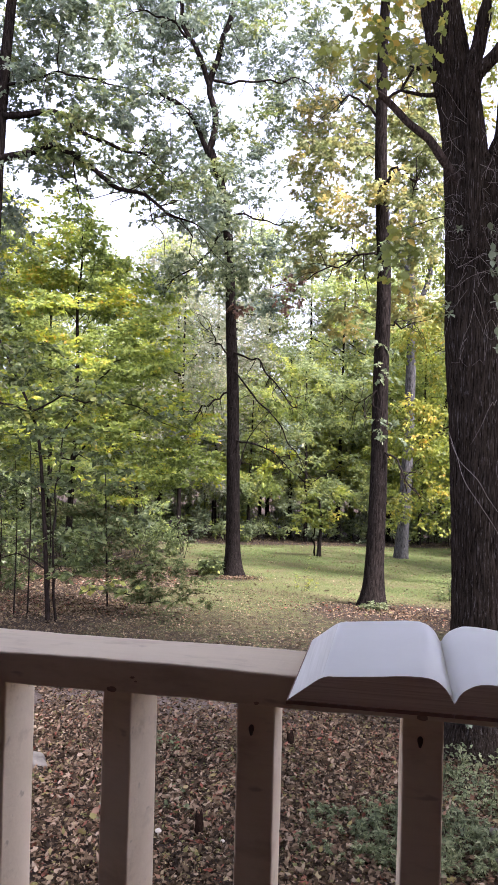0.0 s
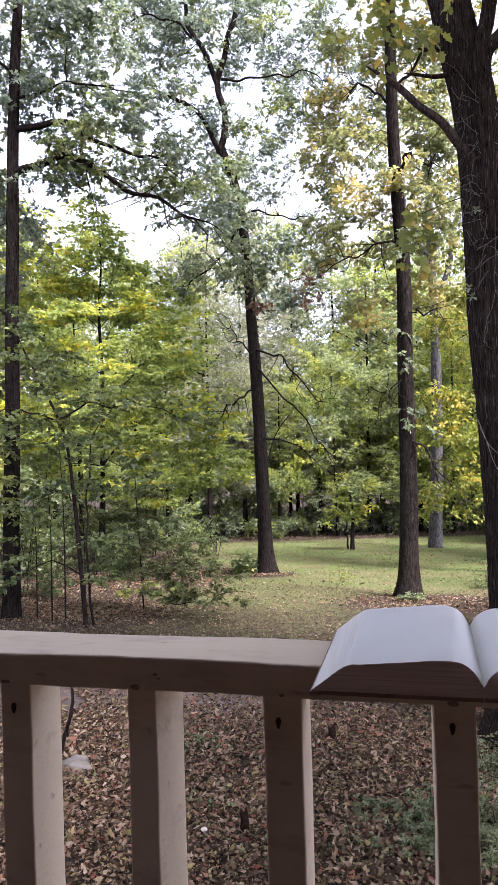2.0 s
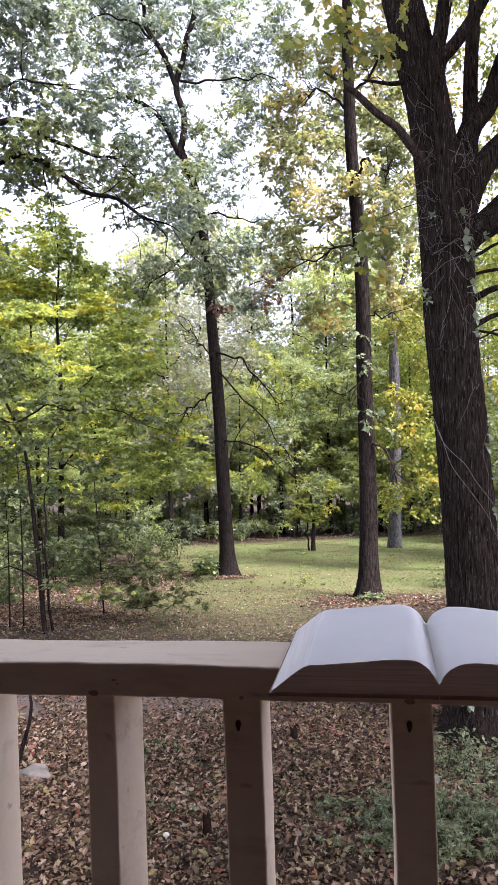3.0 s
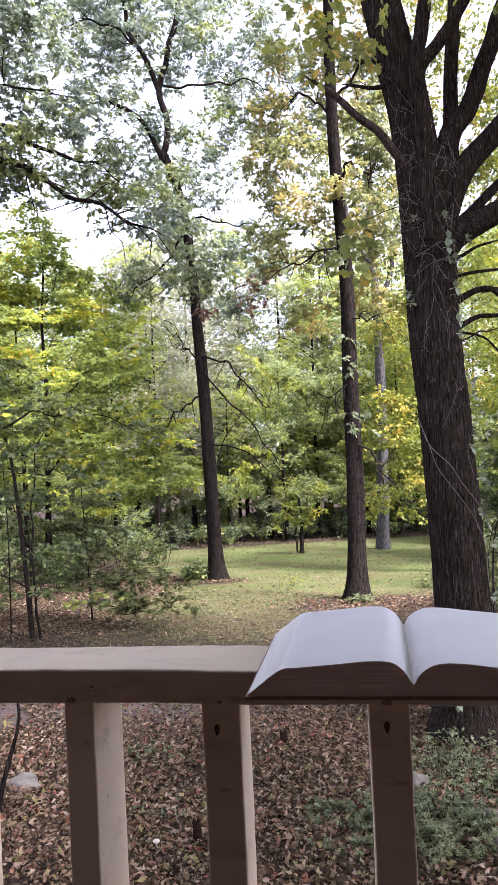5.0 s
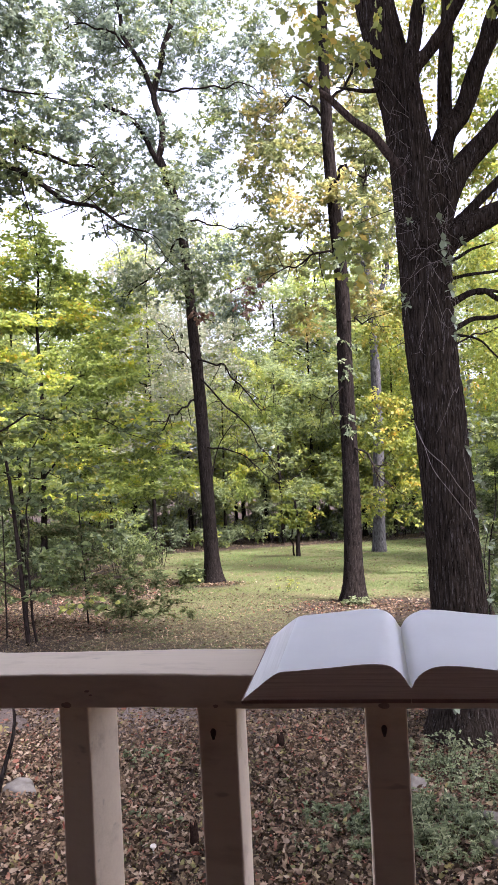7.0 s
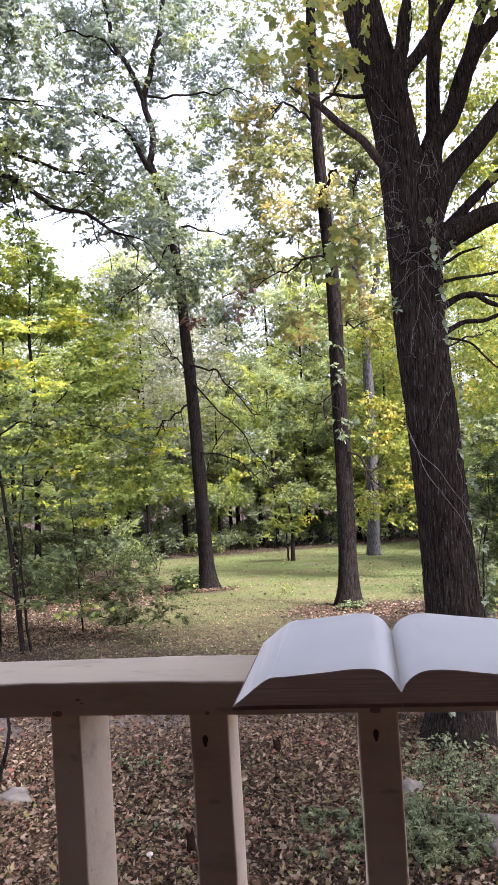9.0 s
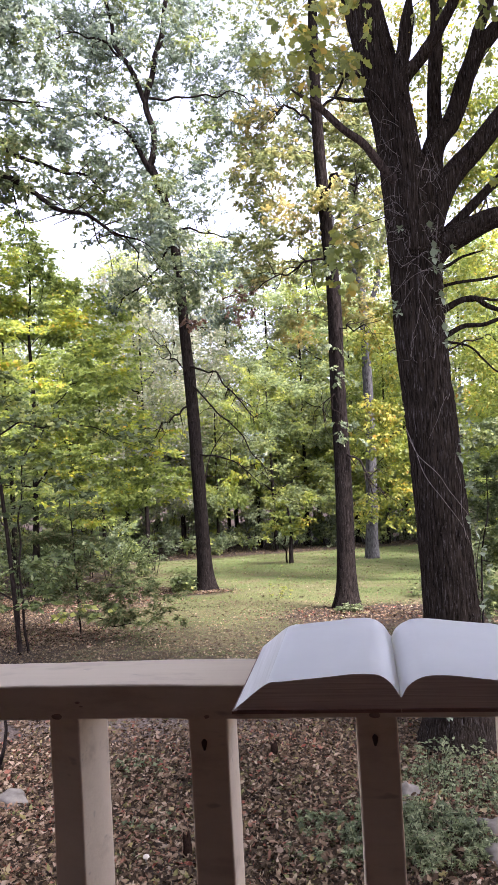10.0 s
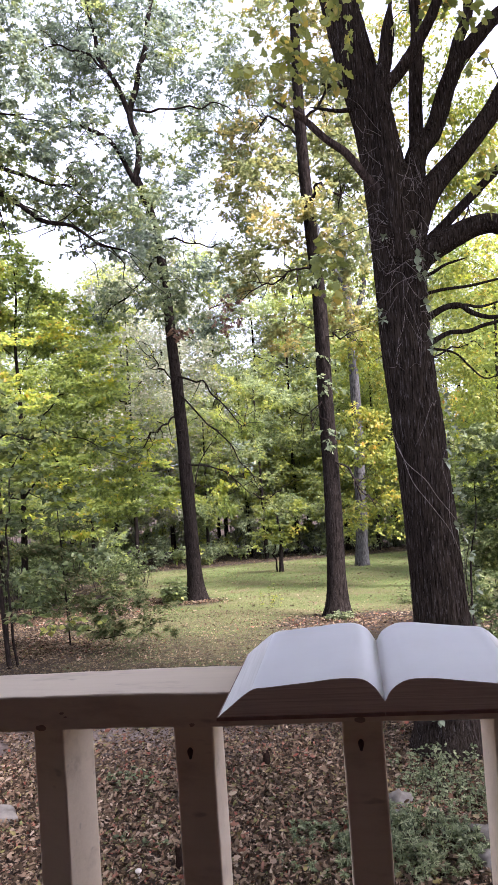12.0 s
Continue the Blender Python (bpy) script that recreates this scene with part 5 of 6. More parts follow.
WOODS = [wood_tree(31, 12.5, 2.6, L_WOOD, 1.0), wood_tree(32, 14.0, 3.0, L_WOOD, 2.5), wood_tree(33, 11.5, 2.6, L_MAPLE, 1.5), wood_tree(34, 13.5, 2.4, L_GREY, 2.0), wood_tree(35, 9.5, 2.6, L_WOOD, 0.6)]
SPOTS = [(-2.6, 32.0, 4, 0.95), (0.6, 33.0, 4, 1.0), (2.8, 34.0, 2, 0.9), (-9.5, 27.6, 2, 0.8), (-5.2, 31.0, 4, 0.8), (-14.5, 26.5, 0, 1.0), (-11.5, 29.5, 2, 1.05), (-8.6, 31.5, 1, 1.0), (-6.2, 33.0, 3, 1.0), (-3.6, 34.5, 4, 1.0), (-1.2, 35.0, 0, 1.05), (1.4, 36.0, 4, 1.3), (4.0, 37.0, 2, 1.0), (6.8, 36.0, 1, 1.0), (9.8, 35.0, 2, 0.9),
         (-17.5, 33, 1, 1.1), (-13.5, 36, 0, 1.1), (-9.8, 38, 4, 1.25), (-6.0, 40, 0, 1.0)] + [(-2.2, 41, 1, 0.9), (1.8, 42, 0, 1.05), (5.5, 43, 3, 1.1), (9.0, 42, 0, 1.15),
         (-21, 43, 1, 1.1), (-15, 46, 0, 1.1), (5, 48, 0, 1.1),
         (-11.5, 13.5, 0, 0.9), (-14.0, 19.5, 4, 1.1), (-11.0, 22.5, 4, 1.0), (7.5, 19.5, 2, 0.8), (7.4, 27.0, 4, 0.9), (6.2, 13.5, 4, 0.7),
         (-10.4, 34.0, 3, 1.12), (-8.0, 36.5, 3, 1.2), (-5.2, 37.5, 1, 1.15), (-3.0, 38.5, 3, 1.12), (-0.6, 38.5, 2, 1.32), (1.2, 39.5, 1, 1.1), (3.4, 40.0, 0, 1.2), (-16.0, 38.5, 1, 1.15), (-12.6, 41.0, 3, 1.2), (-19.5, 37.0, 0, 1.1), (-7.9, 28.6, 3, 0.95),
         (-12.2, 18.6, 3, 0.9), (-17.4, 26.5, 0, 1.1), (-15.8, 23.2, 4, 1.05), (5.7, 21.8, 2, 0.9), (7.8, 31.0, 0, 1.1), (8.8, 29.0, 2, 1.5)]
rw = np.random.default_rng(77)
for n, (x, y, k, s) in enumerate(SPOTS):
    m = Matrix.LocRotScale((x, y, float(ground_z(x, y))), Euler((0, 0, rw.uniform(0, 6.28))), None)
    ob = copy_thing(WOODS[k], m)
    s *= 1.08 if y > 34 else 1
    ob.scale = (s, s, s)
for w in WOODS:
    for o in list(w.children_recursive) + [w]:
        bpy.data.objects.remove(o)


def shrub(seed, wide, high, leaf, size=0.15, name="shrub", label="dense grey-green shrub at the edge of the woods", group="shrubs along the woods"):
    rng = np.random.default_rng(seed)
    clouds = [(rng.uniform(-0.5, 0.5) * wide, rng.uniform(-0.5, 0.5) * wide, high * (0.15 + 0.8 * k / 6), wide * 0.55, high * 0.16) for k in range(7)]
    limbs = [("stem", [(rng.uniform(-0.1, 0.1), rng.uniform(-0.1, 0.1), -0.15), (rng.uniform(-0.2, 0.2), rng.uniform(-0.2, 0.2), high * 0.4), (rng.uniform(-0.5, 0.5) * wide, rng.uniform(-0.5, 0.5) * wide, high * 0.85)], 0.014, 0.006) for _ in range(4)]
    return tree(name, label, (0, 0, 0), limbs, clouds, TREE_BARK, leaf, seed, 6, 0.34, 64, size, SLIP, flare=0.1, sides=5, group=group, category="shrub", every=3)


SHRUBS = [shrub(51, 1.3, 2.6, L_EDGE), shrub(52, 1.5, 3.4, L_WOOD, 0.18), shrub(53, 1.1, 1.9, L_EDGE)]
for n in range(58):
    x = -13.0 + n * 0.43
    y = 31.6 + 0.5 * x + rw.uniform(0.2, 2.6) + (1.5 if n % 2 else 0)
    ob = copy_thing(SHRUBS[n % 3], Matrix.LocRotScale((x, y, float(ground_z(x, y))), Euler((0, 0, rw.uniform(0, 6.28))), None))
    s = rw.uniform(0.75, 1.25)
    ob.scale = (s, s, s)
for n in range(29):
    x, y = -20.0 + n * 1.3, 41.0 + rw.uniform(-2.5, 4)
    s = rw.uniform(1.1, 1.6)
    ob = copy_thing(SHRUBS[n % 2], Matrix.LocRotScale((x, y, float(ground_z(x, y))), Euler((0, 0, rw.uniform(0, 6.28))), None))
    ob.scale = (s, s, s)
for x, y, k, s in ((-8.5, 13.0, 1, 0.9), (-7.4, 15.5, 2, 1.0), (-9.4, 17.0, 0, 1.0), (-7.6, 20.5, 1, 0.9), (-8.4, 23.5, 0, 1.1), (-8.2, 11.2, 2, 0.9), (6.2, 16.5, 0, 0.9), (5.6, 22.5, 2, 1.0), (6.6, 25.5, 1, 1.0), (4.6, 11.2, 1, 0.9)):
    ob = copy_thing(SHRUBS[k], Matrix.LocRotScale((x, y, float(ground_z(x, y))), Euler((0, 0, rw.uniform(0, 6.28))), None))
    ob.scale = (s, s, s)
for n in range(16):
    x, y = -19.0 + n * 2.1, 47.0 + rw.uniform(-2.0, 3)
    s = rw.uniform(1.5, 2.0)
    ob = copy_thing(SHRUBS[(n + 1) % 2], Matrix.LocRotScale((x, y, float(ground_z(x, y))), Euler((0, 0, rw.uniform(0, 6.28))), None))
    ob.scale = (s, s, s)
for n in range(16):
    x, y = -17.0 + n * 1.1, 36.4 + rw.uniform(-1.2, 1.6)
    s = rw.uniform(1.0, 1.5)
    ob = copy_thing(SHRUBS[n % 2], Matrix.LocRotScale((x, y, float(ground_z(x, y))), Euler((0, 0, rw.uniform(0, 6.28))), None))
    ob.scale = (s, s, s)
THICKET = [shrub(54, 1.2, 2.4, L_DARK, 0.12, "shrub", "tangled dark green shrub beside the lawn", "thicket beside the lawn"), shrub(55, 1.5, 3.6, L_MAPLE, 0.13, "shrub", "leafy yellow-green bush beside the lawn", "thicket beside the lawn")]
for x, y, k, s in ((-7.2, 11.8, 0, 0.8), (-8.6, 14.4, 0, 1.1), (-9.6, 12.6, 1, 1.0), (-6.4, 14.2, 0, 0.7), (-7.2, 17.4, 0, 1.0), (-10.8, 16.4, 1, 1.2), (-9.4, 19.2, 0, 1.2), (-12.4, 20.6, 1, 1.2), (-11.6, 24.2, 0, 1.3), (-8.8, 26.0, 0, 1.2), (-6.2, 22.8, 0, 0.9), (-13.8, 17.2, 1, 1.3), (-8.0, 9.4, 0, 0.9), (-10.8, 27.4, 1, 1.0), (-6.6, 19.2, 0, 0.8), (-5.6, 20.8, 0, 0.7), (3.15, 11.6, 0, 1.0), (2.8, 10.3, 0, 0.75)):
    ob = copy_thing(THICKET[k], Matrix.LocRotScale((x, y, float(ground_z(x, y))), Euler((0, 0, rw.uniform(0, 6.28))), None))
    ob.scale = (s, s, s)
SHRUBS += THICKET
for w in SHRUBS:
    for o in list(w.children_recursive) + [w]:
        bpy.data.objects.remove(o)

# ---- low plants, stones and litter ----
def clump_plant(name, label, x, y, wide, high, leaf, seed, count, size, shape=OVAL):
    """A low bushy plant: thin stems from the ground with leaves up them."""
    rng = np.random.default_rng(seed)
    base = np.array([x, y, float(ground_z(x, y))])
    top = thing(name, base, label, "plant")
    wood = Pieces()
    pos = []
    for _ in range(count):
        a, d = rng.uniform(0, 6.28), wide * math.sqrt(rng.uniform(0, 1))
        foot = np.array([math.cos(a) * d, math.sin(a) * d, 0])
        foot[2] = float(ground_z(x + foot[0], y + foot[1])) - base[2] - 0.02
        h = high * rng.uniform(0.5, 1.1) * (1 - 0.5 * (d / wide) ** 2)
        tip = foot + np.array([rng.normal(0, 0.25) * h, rng.normal(0, 0.25) * h, h])
        line = smooth([foot, (foot + tip) / 2 + rng.normal(0, 0.05 * h, 3), tip], h / 5)
        wood.add(*tube(line, np.linspace(0.0022, 0.0012, len(line)), 4))
        pos += [line[k] for k in range(max(1, len(line) // 3), len(line)) for _ in range(3)]
    tagged(child("stem_growth", wood.mesh("stem_growth", TWIG), top), kind="stuff")
    pos = np.array(pos)
    axis = rng.normal(0, 1, (len(pos), 3)) * (1, 1, 0.35)
    v, f = leaves(shape, pos, axis, rng.normal(0, 0.35, (len(pos), 3)) + (0, 0, 1), size * rng.uniform(0.5, 1.2, len(pos)))
    tagged(child("foliage", fast_mesh("foliage", v, f, leaf), top), kind="stuff")
    return top


clump_plant("ground_plant", "low feathery grey-green plant among the fallen leaves", 0.42, 3.5, 0.44, 0.24, L_GROUND, 61, 200, 0.042, PALM)
clump_plant("ground_plant", "low grey-green plant among the fallen leaves", 0.02, 3.5, 0.4, 0.12, L_GROUND, 62, 70, 0.04, PALM)
clump_plant("ground_plant", "pale green seedlings at the foot of the oak", 0.85, 4.45, 0.45, 0.17, L_GROUND, 63, 190, 0.03)
clump_plant("ground_plant", "green seedlings against the oak's roots", 0.85, 4.98, 0.4, 0.26, L_GROUND, 64, 60, 0.038)
clump_plant("ground_plant", "sparse green seedlings in the leaf litter", 1.25, 4.0, 0.42, 0.2, L_GROUND, 65, 150, 0.034)
clump_plant("ground_plant", "small green seedlings in the leaf litter", -1.6, 4.6, 0.3, 0.1, L_GROUND, 66, 30, 0.04)
clump_plant("ground_plant", "small green seedlings in the leaf litter", -1.3, 3.6, 0.35, 0.08, L_GROUND, 67, 30, 0.04)
clump_plant("shrub", "leafy green sprout at the foot of the oak", -3.7, 16.3, 0.3, 0.62, L_DARK, 68, 50, 0.13)
clump_plant("ground_plant", "small green sprout at the oak's flared base", 0.3, 12.5, 0.25, 0.2, L_GROUND, 69, 30, 0.09)
clump_plant("seedling", "thin yellow-green seedling in the grass", -1.2, 14.6, 0.3, 0.7, L_GOLD, 70, 12, 0.06)
clump_plant("seedling", "thin green seedling in the grass", 2.0, 14.5, 0.35, 0.7, L_DARK, 71, 16, 0.08)


def stone(x, y, sx, sy, sz, seed):
    bm = bmesh.new()
    bmesh.ops.create_icosphere(bm, subdivisions=3, radius=1)
    for v in bm.verts:
        n = noise.noise(v.co * 1.3 + Vector((seed, 0, 0))) * 0.5 + noise.noise(v.co * 3.1 + Vector((0, seed, 0))) * 0.22
        v.co = Vector((v.co.x * sx, v.co.y * sy, v.co.z * sz)) * (1 + n)
    me = bpy.data.meshes.new("stone")
    bm.to_mesh(me)
    bm.free()
    me.materials.append(STONE)
    smooth_shade(me)
    ob = new("stone", me)
    ob.location = (x, y, float(ground_z(x, y)) + sz * 0.35)
    return tagged(ob, "rough grey stone half sunk in fallen leaves", "stone", "stones in the yard")


stone(0.43, 4.17, 0.09, 0.07, 0.075, 1)
stone(-2.36, 4.02, 0.13, 0.1, 0.065, 2)
stone(0.94, 3.64, 0.13, 0.09, 0.07, 3)
stone(0.41, 3.92, 0.07, 0.06, 0.05, 5)
stone(0.4, 3.72, 0.05, 0.05, 0.045, 7)
stone(0.86, 3.3, 0.13, 0.1, 0.06, 9)


def stump(x, y, r, h, seed, label):
    rng = np.random.default_rng(seed)
    line = smooth([(0, 0, -0.05), (0.01, 0, h * 0.5), (0.0, 0.01, h)], 0.02)
    v, f = tube(line, np.linspace(r * 1.25, r * 0.9, len(line)), 14, lambda a, al, rr: rr * 0.25 * (vnoise(a * 2.2, al * 6, seed) - 0.5))
    crown = np.array([line[-1] + (0, 0, -0.02)])
    v[-14:, 2] += rng.uniform(-0.03, 0.02, 14)
    n = len(v)
    caps = np.array([(n - 14 + k, n - 14 + (k + 1) % 14, n, n) for k in range(14)])
    tri = np.vstack([f[:, [0, 1, 2]], f[:, [0, 2, 3]], caps[:, :3]])
    ob = new("stump", fast_mesh("stump", np.vstack([v, crown]), tri, STUMP))
    ob.location = (x, y, float(ground_z(x, y)))
    return tagged(ob, label, "stump")


stump(-0.545, 4.95, 0.028, 0.12, 3, "short dark rotten stump in the leaf litter")
stump(-0.92, 3.3, 0.025, 0.14, 5, "thin dark broken stake in the leaf litter")


def mushroom(x, y, r):
    z = float(ground_z(x, y)) + 0.022
    top = thing("mushroom", (x, y, z), "small pale round mushroom on the forest floor", "mushroom", "pale mushrooms")
    bm = bmesh.new()
    bmesh.ops.create_uvsphere(bm, u_segments=14, v_segments=8, radius=r)
    for v in bm.verts:
        v.co.z = v.co.z * (0.7 if v.co.z > 0 else 0.25) + r * 1.1
    part("cap", bm, MUSHROOM, top)
    bm = bmesh.new()
    bmesh.ops.create_cone(bm, segments=10, radius1=r * 0.35, radius2=r * 0.3, depth=r * 3.4)
    bmesh.ops.translate(bm, verts=bm.verts, vec=(0, 0, -r * 0.55))
    part("stem", bm, MUSHROOM, top)


mushroom(-1.14, 3.22, 0.02)
mushroom(-0.75, 3.2, 0.013)
mushroom(-1.6, 3.5, 0.014)


def scatter(rng, n, x0, x1, y0, y1, keep):
    x, y = rng.uniform(x0, x1, n), rng.uniform(y0, y1, n)
    k = rng.uniform(0, 1, n) < keep(x, y)
    return x[k], y[k]


def shade_ring(x, y):
    """Where leaves are thinned so that dark soil stands for the oaks' shade."""
    return np.exp(-((x - 0.3) ** 2 + (y - 12.3) ** 2) / 3.4) + np.exp(-((x - 2.2) ** 2 + (y - 11.6) ** 2) / 2.0)


def litter():
    rng = np.random.default_rng(90)
    pieces, dry = Pieces(), Pieces()
    bands = ((128000, -3.5, 2.4, 1.7, 7.0, 0.035, CRUMPLE, 1.0), (8000, -4.2, 3.2, 1.6, 6.4, 0.046, OAKEN, 1.0), (90000, -7.5, 4, 6.6, 14.0, 0.031, CURL, 1.0), (46000, -12, 7, 14.0, 36.0, 0.05, CURL, 1.0), (12000, -11, 9, -7.0, 9.0, 0.06, CURL, 1.0))
    for n, x0, x1, y0, y1, size, shape, share in bands:
        x, y = scatter(rng, int(n * share), x0, x1, y0, y1, lambda a, b: (1 - (0.7 if b.min() < 10 else 0.76) * lawn_at(a, b)) * (1 - 0.85 * np.minimum(1, shade_ring(a, b))) * (1 - 0.75 * np.exp(-((a + 2.0) / 1.5) ** 2 - ((b - 5.9) / 0.55) ** 2)))
        if y0 < 5:
            edge = np.minimum(np.minimum(x - x0, x1 - x), y - y0) + 1.2 * vnoise(x * 1.3, y * 1.3, 33) - 0.6
            keep = edge > 0.25
            if y0 < 0:
                keep &= (x < -4) | (x > 3) | (y < 1.8) | (y > 6.8)
            x, y = x[keep], y[keep]
        m = len(x)
        pos = np.c_[x, y, ground_z(x, y) + rng.uniform(0.012, 0.04, m)]
        axis = rng.normal(0, 1, (m, 3)) * (1, 1, 0.22)
        normal = rng.normal(0, 0.9, (m, 3)) + (0, 0, 1)
        (pieces if 0 < y0 < 5 else dry).add(*leaves(shape, pos, axis, normal, size * (0.45 + 1.3 * rng.uniform(0, 1, m) ** 2.2)))
    x, y = scatter(rng, 900, -4.5, 3.5, 1.5, 7.5, lambda a, b: 1 - 0.6 * lawn_at(a, b))
    m = len(x)
    pos = np.c_[x, y, ground_z(x, y) + rng.uniform(0.03, 0.05, m)]
    pieces.add(*leaves(LOBED, pos, rng.normal(0, 1, (m, 3)) * (1, 1, 0.2), rng.normal(0, 0.4, (m, 3)) + (0, 0, 1), rng.uniform(0.04, 0.085, m)))
    # The first two heaps stay sparse: dark soil there imitates shade.
    for cx, cy, wide, n in ((0.3, 12.2, 1.5, 1800), (2.2, 11.6, 1.2, 800), (-4.9, 16.6, 1.1, 5000), (-3.2, 16.2, 0.6, 1200), (-6.6, 14.5, 2.2, 9000), (-5.4, 10.6, 1.5, 8000), (-8.5, 12.0, 1.8, 6000)):
        p = rng.normal(0, wide * 0.5, (n, 2)) * (1.2, 0.7) + (cx, cy)
        pos = np.c_[p, ground_z(p[:, 0], p[:, 1]) + rng.uniform(0.012, 0.04, n)]
        pieces.add(*leaves(CURL, pos, rng.normal(0, 1, (n, 3)) * (1, 1, 0.22), rng.normal(0, 0.8, (n, 3)) + (0, 0, 1), rng.uniform(0.025, 0.07, n)))
    me = fast_mesh("leaf_litter", np.vstack(pieces.v), np.vstack(pieces.f), L_LITTER)
    tagged(new("leaf_litter", me), "brown, tan and reddish fallen leaves over the ground", "leaf litter", kind="stuff")
    me = fast_mesh("dry_leaves", np.vstack(dry.v), np.vstack(dry.f), L_DRY)
    tagged(new("dry_leaves", me), "dry tan leaves scattered over the thin lawn", "leaf litter", kind="stuff")


litter()


def grass():
    rng = np.random.default_rng(91)
    pieces = Pieces()
    for n, x0, x1, y0, y1, size in ((170000, -7, 4.5, 6, 14, 0.032), (210000, -10, 6, 14, 32, 0.046)):
        x, y = scatter(rng, n, x0, x1, y0, y1, lambda a, b: lawn_at(a, b) * (0.25 + 0.75 * (vnoise(a * 1.7, b * 1.7, 21) > 0.35)))
        m = len(x)
        pos = np.c_[x, y, ground_z(x, y) - 0.005]
        axis = rng.normal(0, 0.4, (m, 3)) * (1, 1, 0) + (0, 0, 1)
        pieces.add(*leaves(BLADE, pos, axis, rng.normal(0, 1, (m, 3)) * (1, 1, 0.1), size * rng.uniform(0.5, 1.4, m)))
    me = fast_mesh("grass", np.vstack(pieces.v), np.vstack(pieces.f), GRASS)
    tagged(new("grass", me), "thin green lawn grass with bare patches", "grass", kind="stuff")


grass()


# ---- dry vines and vine leaves on the near oak ----
def vines():
    rng = np.random.default_rng(95)
    for k in range(6):
        a = rng.uniform(-2.6, -0.5)
        z0 = rng.uniform(0.0, 3.8)
        z1 = z0 + rng.uniform(0.6, 2.0)
        pts = []
        turn = rng.uniform(-0.9, 0.9)
        if k < 2:
            a, turn, z0, z1 = -2.75 + 0.25 * k, 2.3, 2.45 - 0.1 * k, 1.2 + 0.25 * k
        for j in range(7):
            t = j / 6
            z = min(z0 + (z1 - z0) * t, 4.5)
            cx = float(np.interp(z, [0.02, 0.76, 2.25, 3.26, 4.01, 4.5], [1.035, 1.03, 0.96, 0.89, 0.885, 0.88]))
            r = 0.262 + 0.07 * math.exp(-(z + 0.22) / 0.5) + 0.025 * min(1, max(0, (z - 3.6) / 0.7)) + rng.uniform(0.0, 0.03)
            b = a + turn * t + rng.normal(0, 0.08)
            pts.append((cx + r * math.cos(b), 5.56 + r * math.sin(b), z))
        line = smooth(pts, 0.03)
        v, f = tube(line, np.linspace(0.0026, 0.0012, len(line)) * (1.1 if k < 2 else rng.uniform(0.4, 0.8)), 5)
        at = line[0]
        ob = new("vine", smooth_shade(fast_mesh("vine", v - at, f, VINE)))
        ob.location = at
        tagged(ob, "thin dry pale vine stem clinging to oak bark", "vine", "dry vines on the oak")


vines()


def fine_vines():
    """Tangled hair-thin stems round the fork of the oak."""
    rng = np.random.default_rng(97)
    for k in range(84):
        z = rng.uniform(1.0, 5.3) if k < 14 else rng.normal(4.2, 0.45)
        a = rng.uniform(-2.7, -0.4)
        pts, turn, rise = [], rng.uniform(-0.8, 0.8), rng.uniform(-0.1, 0.1)
        for j in range(7):
            a += turn * 0.5 + rng.normal(0, 0.12)
            z += rise * 0.6 + rng.normal(0, 0.06)
            cx = float(np.interp(z, [0.76, 2.25, 3.26, 4.01, 4.5, 5.3], [1.03, 0.96, 0.89, 0.885, 0.86, 0.74]))
            r = 0.232 + 0.03 * min(1, max(0, (z - 3.6) / 0.7)) + rng.uniform(0.0, 0.05)
            pts.append((cx + r * math.cos(a), 5.56 + r * math.sin(a), z))
        line = smooth(pts, 0.03)
        v, f = tube(line, np.linspace(0.002, 0.0009, len(line)) * rng.uniform(0.6, 1.2), 4)
        ob = new("vine", smooth_shade(fast_mesh("vine", v - line[0], f, VINE)))
        ob.location = line[0]
        tagged(ob, "hair-thin dry vine looped round oak bark", "vine", "dry vines on the oak")


fine_vines()


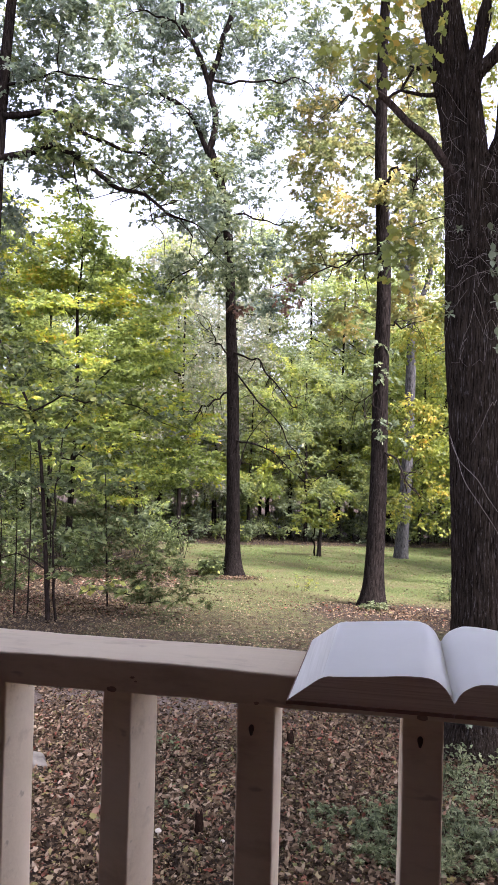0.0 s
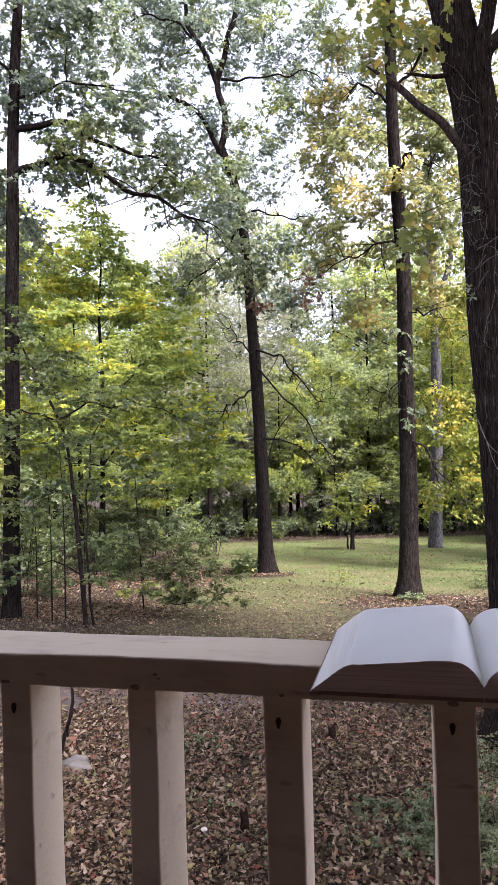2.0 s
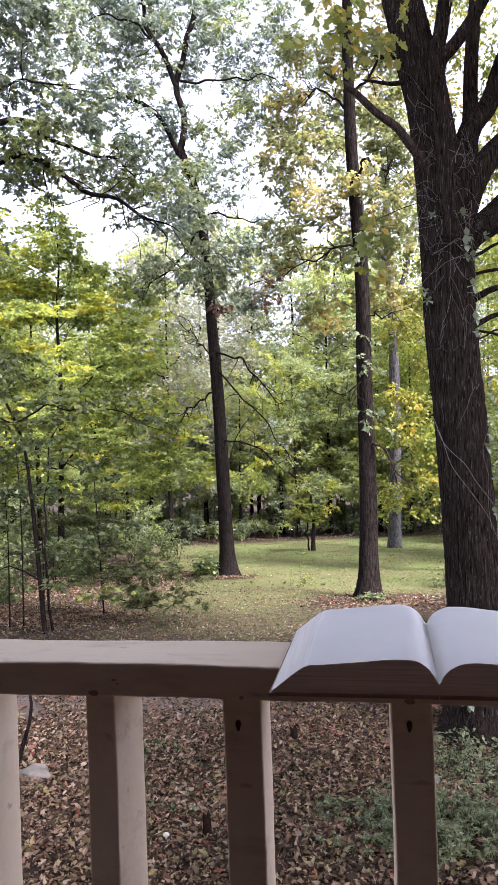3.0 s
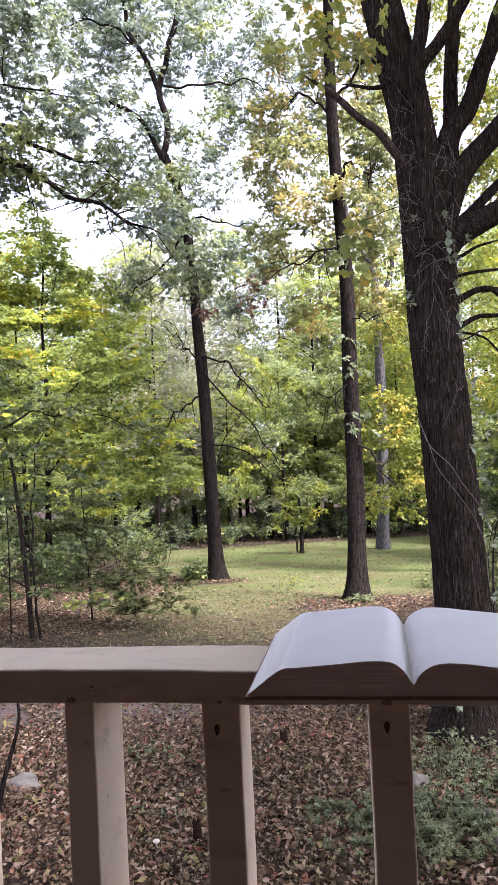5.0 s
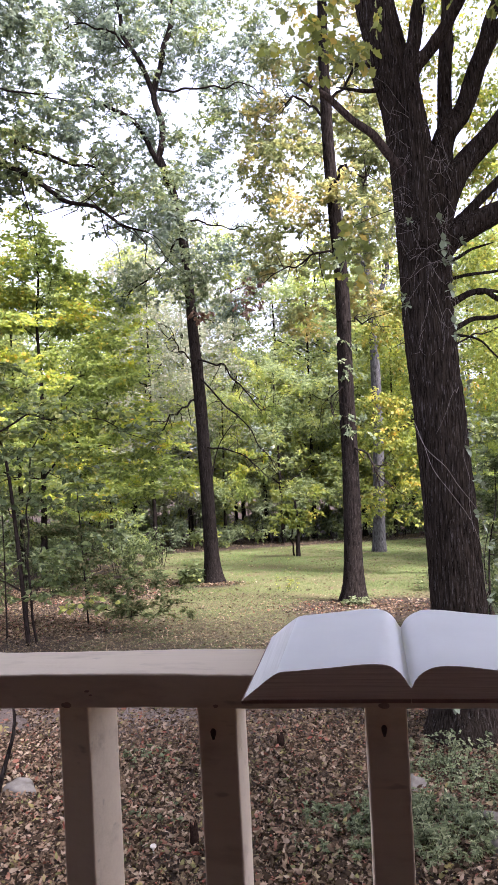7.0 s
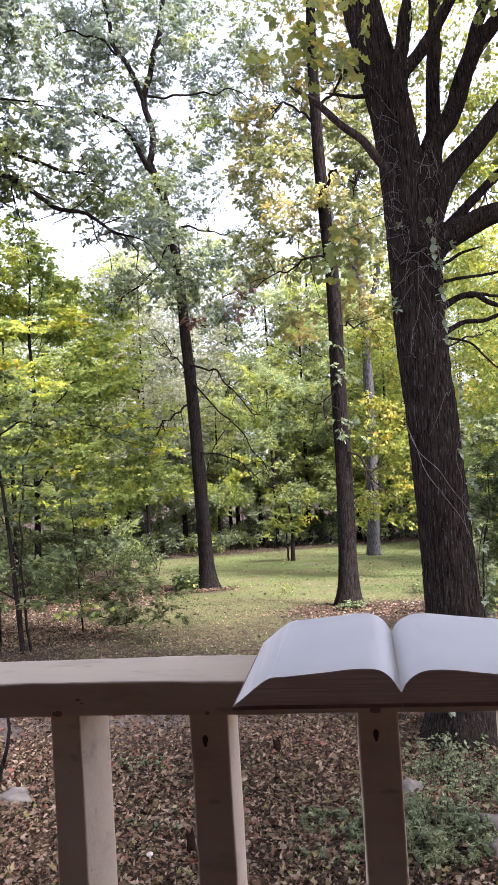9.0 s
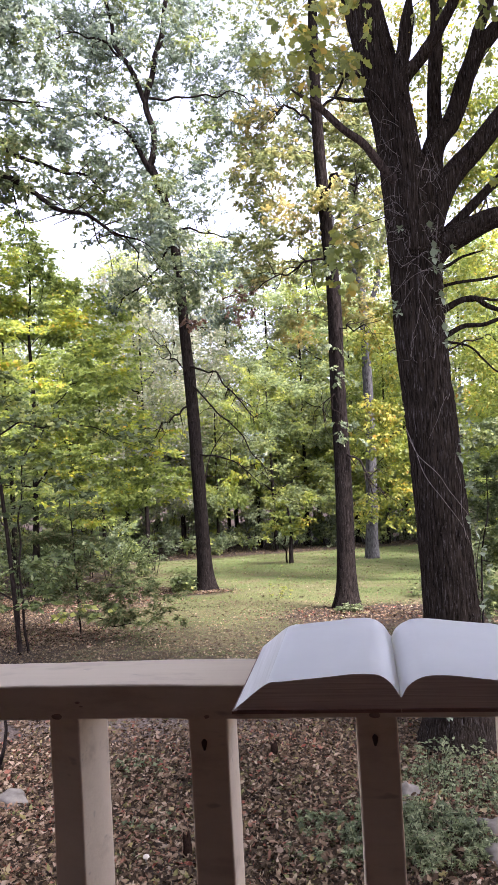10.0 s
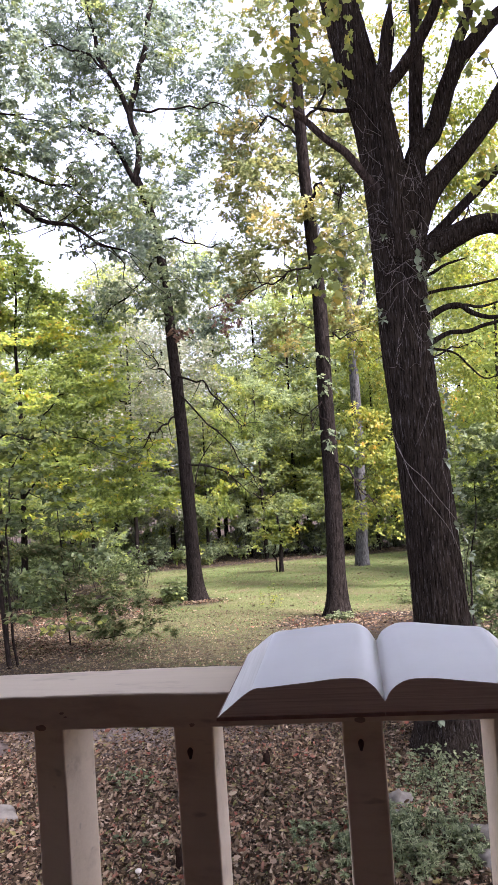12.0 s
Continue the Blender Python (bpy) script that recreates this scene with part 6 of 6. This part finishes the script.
def vine_leaves():
    """Five-fingered creeper sprays on the bark, each a thing with its leaflets."""
    rng = np.random.default_rng(96)
    tv, tf = OVAL
    me = fast_mesh("leaflet", tv * 0.066, tf, L_VINE)
    spots = [(-1.1, 3.72), (-1.0, 3.5), (-0.85, 3.15), (-1.25, 4.05), (-1.15, 3.95), (-0.8, 2.45), (-0.95, 2.35), (-0.7, 2.3), (-2.5, 3.6), (-2.6, 3.45), (-0.6, 1.6), (-0.5, 1.3), (-0.55, 1.45), (-0.75, 1.0), (-0.45, 2.0), (-1.9, 4.1), (-2.1, 0.35), (-1.6, 0.25), (-1.3, 0.4), (-0.75, 3.85), (-0.9, 3.3), (-0.65, 2.85), (-0.7, 2.6), (-0.5, 2.2), (-0.45, 1.75), (-0.4, 1.15), (-0.5, 0.95), (-0.35, 1.5), (-0.6, 0.8), (-1.35, 3.8), (-1.0, 4.2), (-0.8, 1.9), (-2.2, 0.15), (-1.8, 0.1)]
    for a, z in spots:
        cx = float(np.interp(z, [0.02, 0.76, 2.25, 3.26, 4.01, 4.5], [1.035, 1.03, 0.96, 0.89, 0.885, 0.88]))
        a, z = a + rng.uniform(-0.3, 0.25), z + rng.uniform(-0.12, 0.12)
        r = 0.275 + 0.07 * math.exp(-(z + 0.22) / 0.5) + rng.uniform(-0.02, 0.05)
        at = Vector((cx + r * math.cos(a), 5.56 + r * math.sin(a), z))
        top = thing("creeper_spray", at, "small pale green creeper leaves on oak bark", "vine leaf", "creeper sprays on the oak")
        out = Vector((math.cos(a), math.sin(a), 0))
        for k in range(5):
            ob = child("leaflet", me, top)
            side = out.cross(Vector((0, 0, 1)))
            d = (side * math.cos(k * 1.15 + rng.uniform(-0.3, 0.3)) + Vector((0, 0, 1)) * (math.sin(k * 1.15) - 0.25) + out * rng.uniform(0.1, 0.9)).normalized()
            q = d.to_track_quat("Y", "Z")
            s = rng.uniform(0.5, 1.35)
            ob.matrix_basis = Matrix.LocRotScale(tuple(out * 0.01), q, (s, s, s))


vine_leaves()
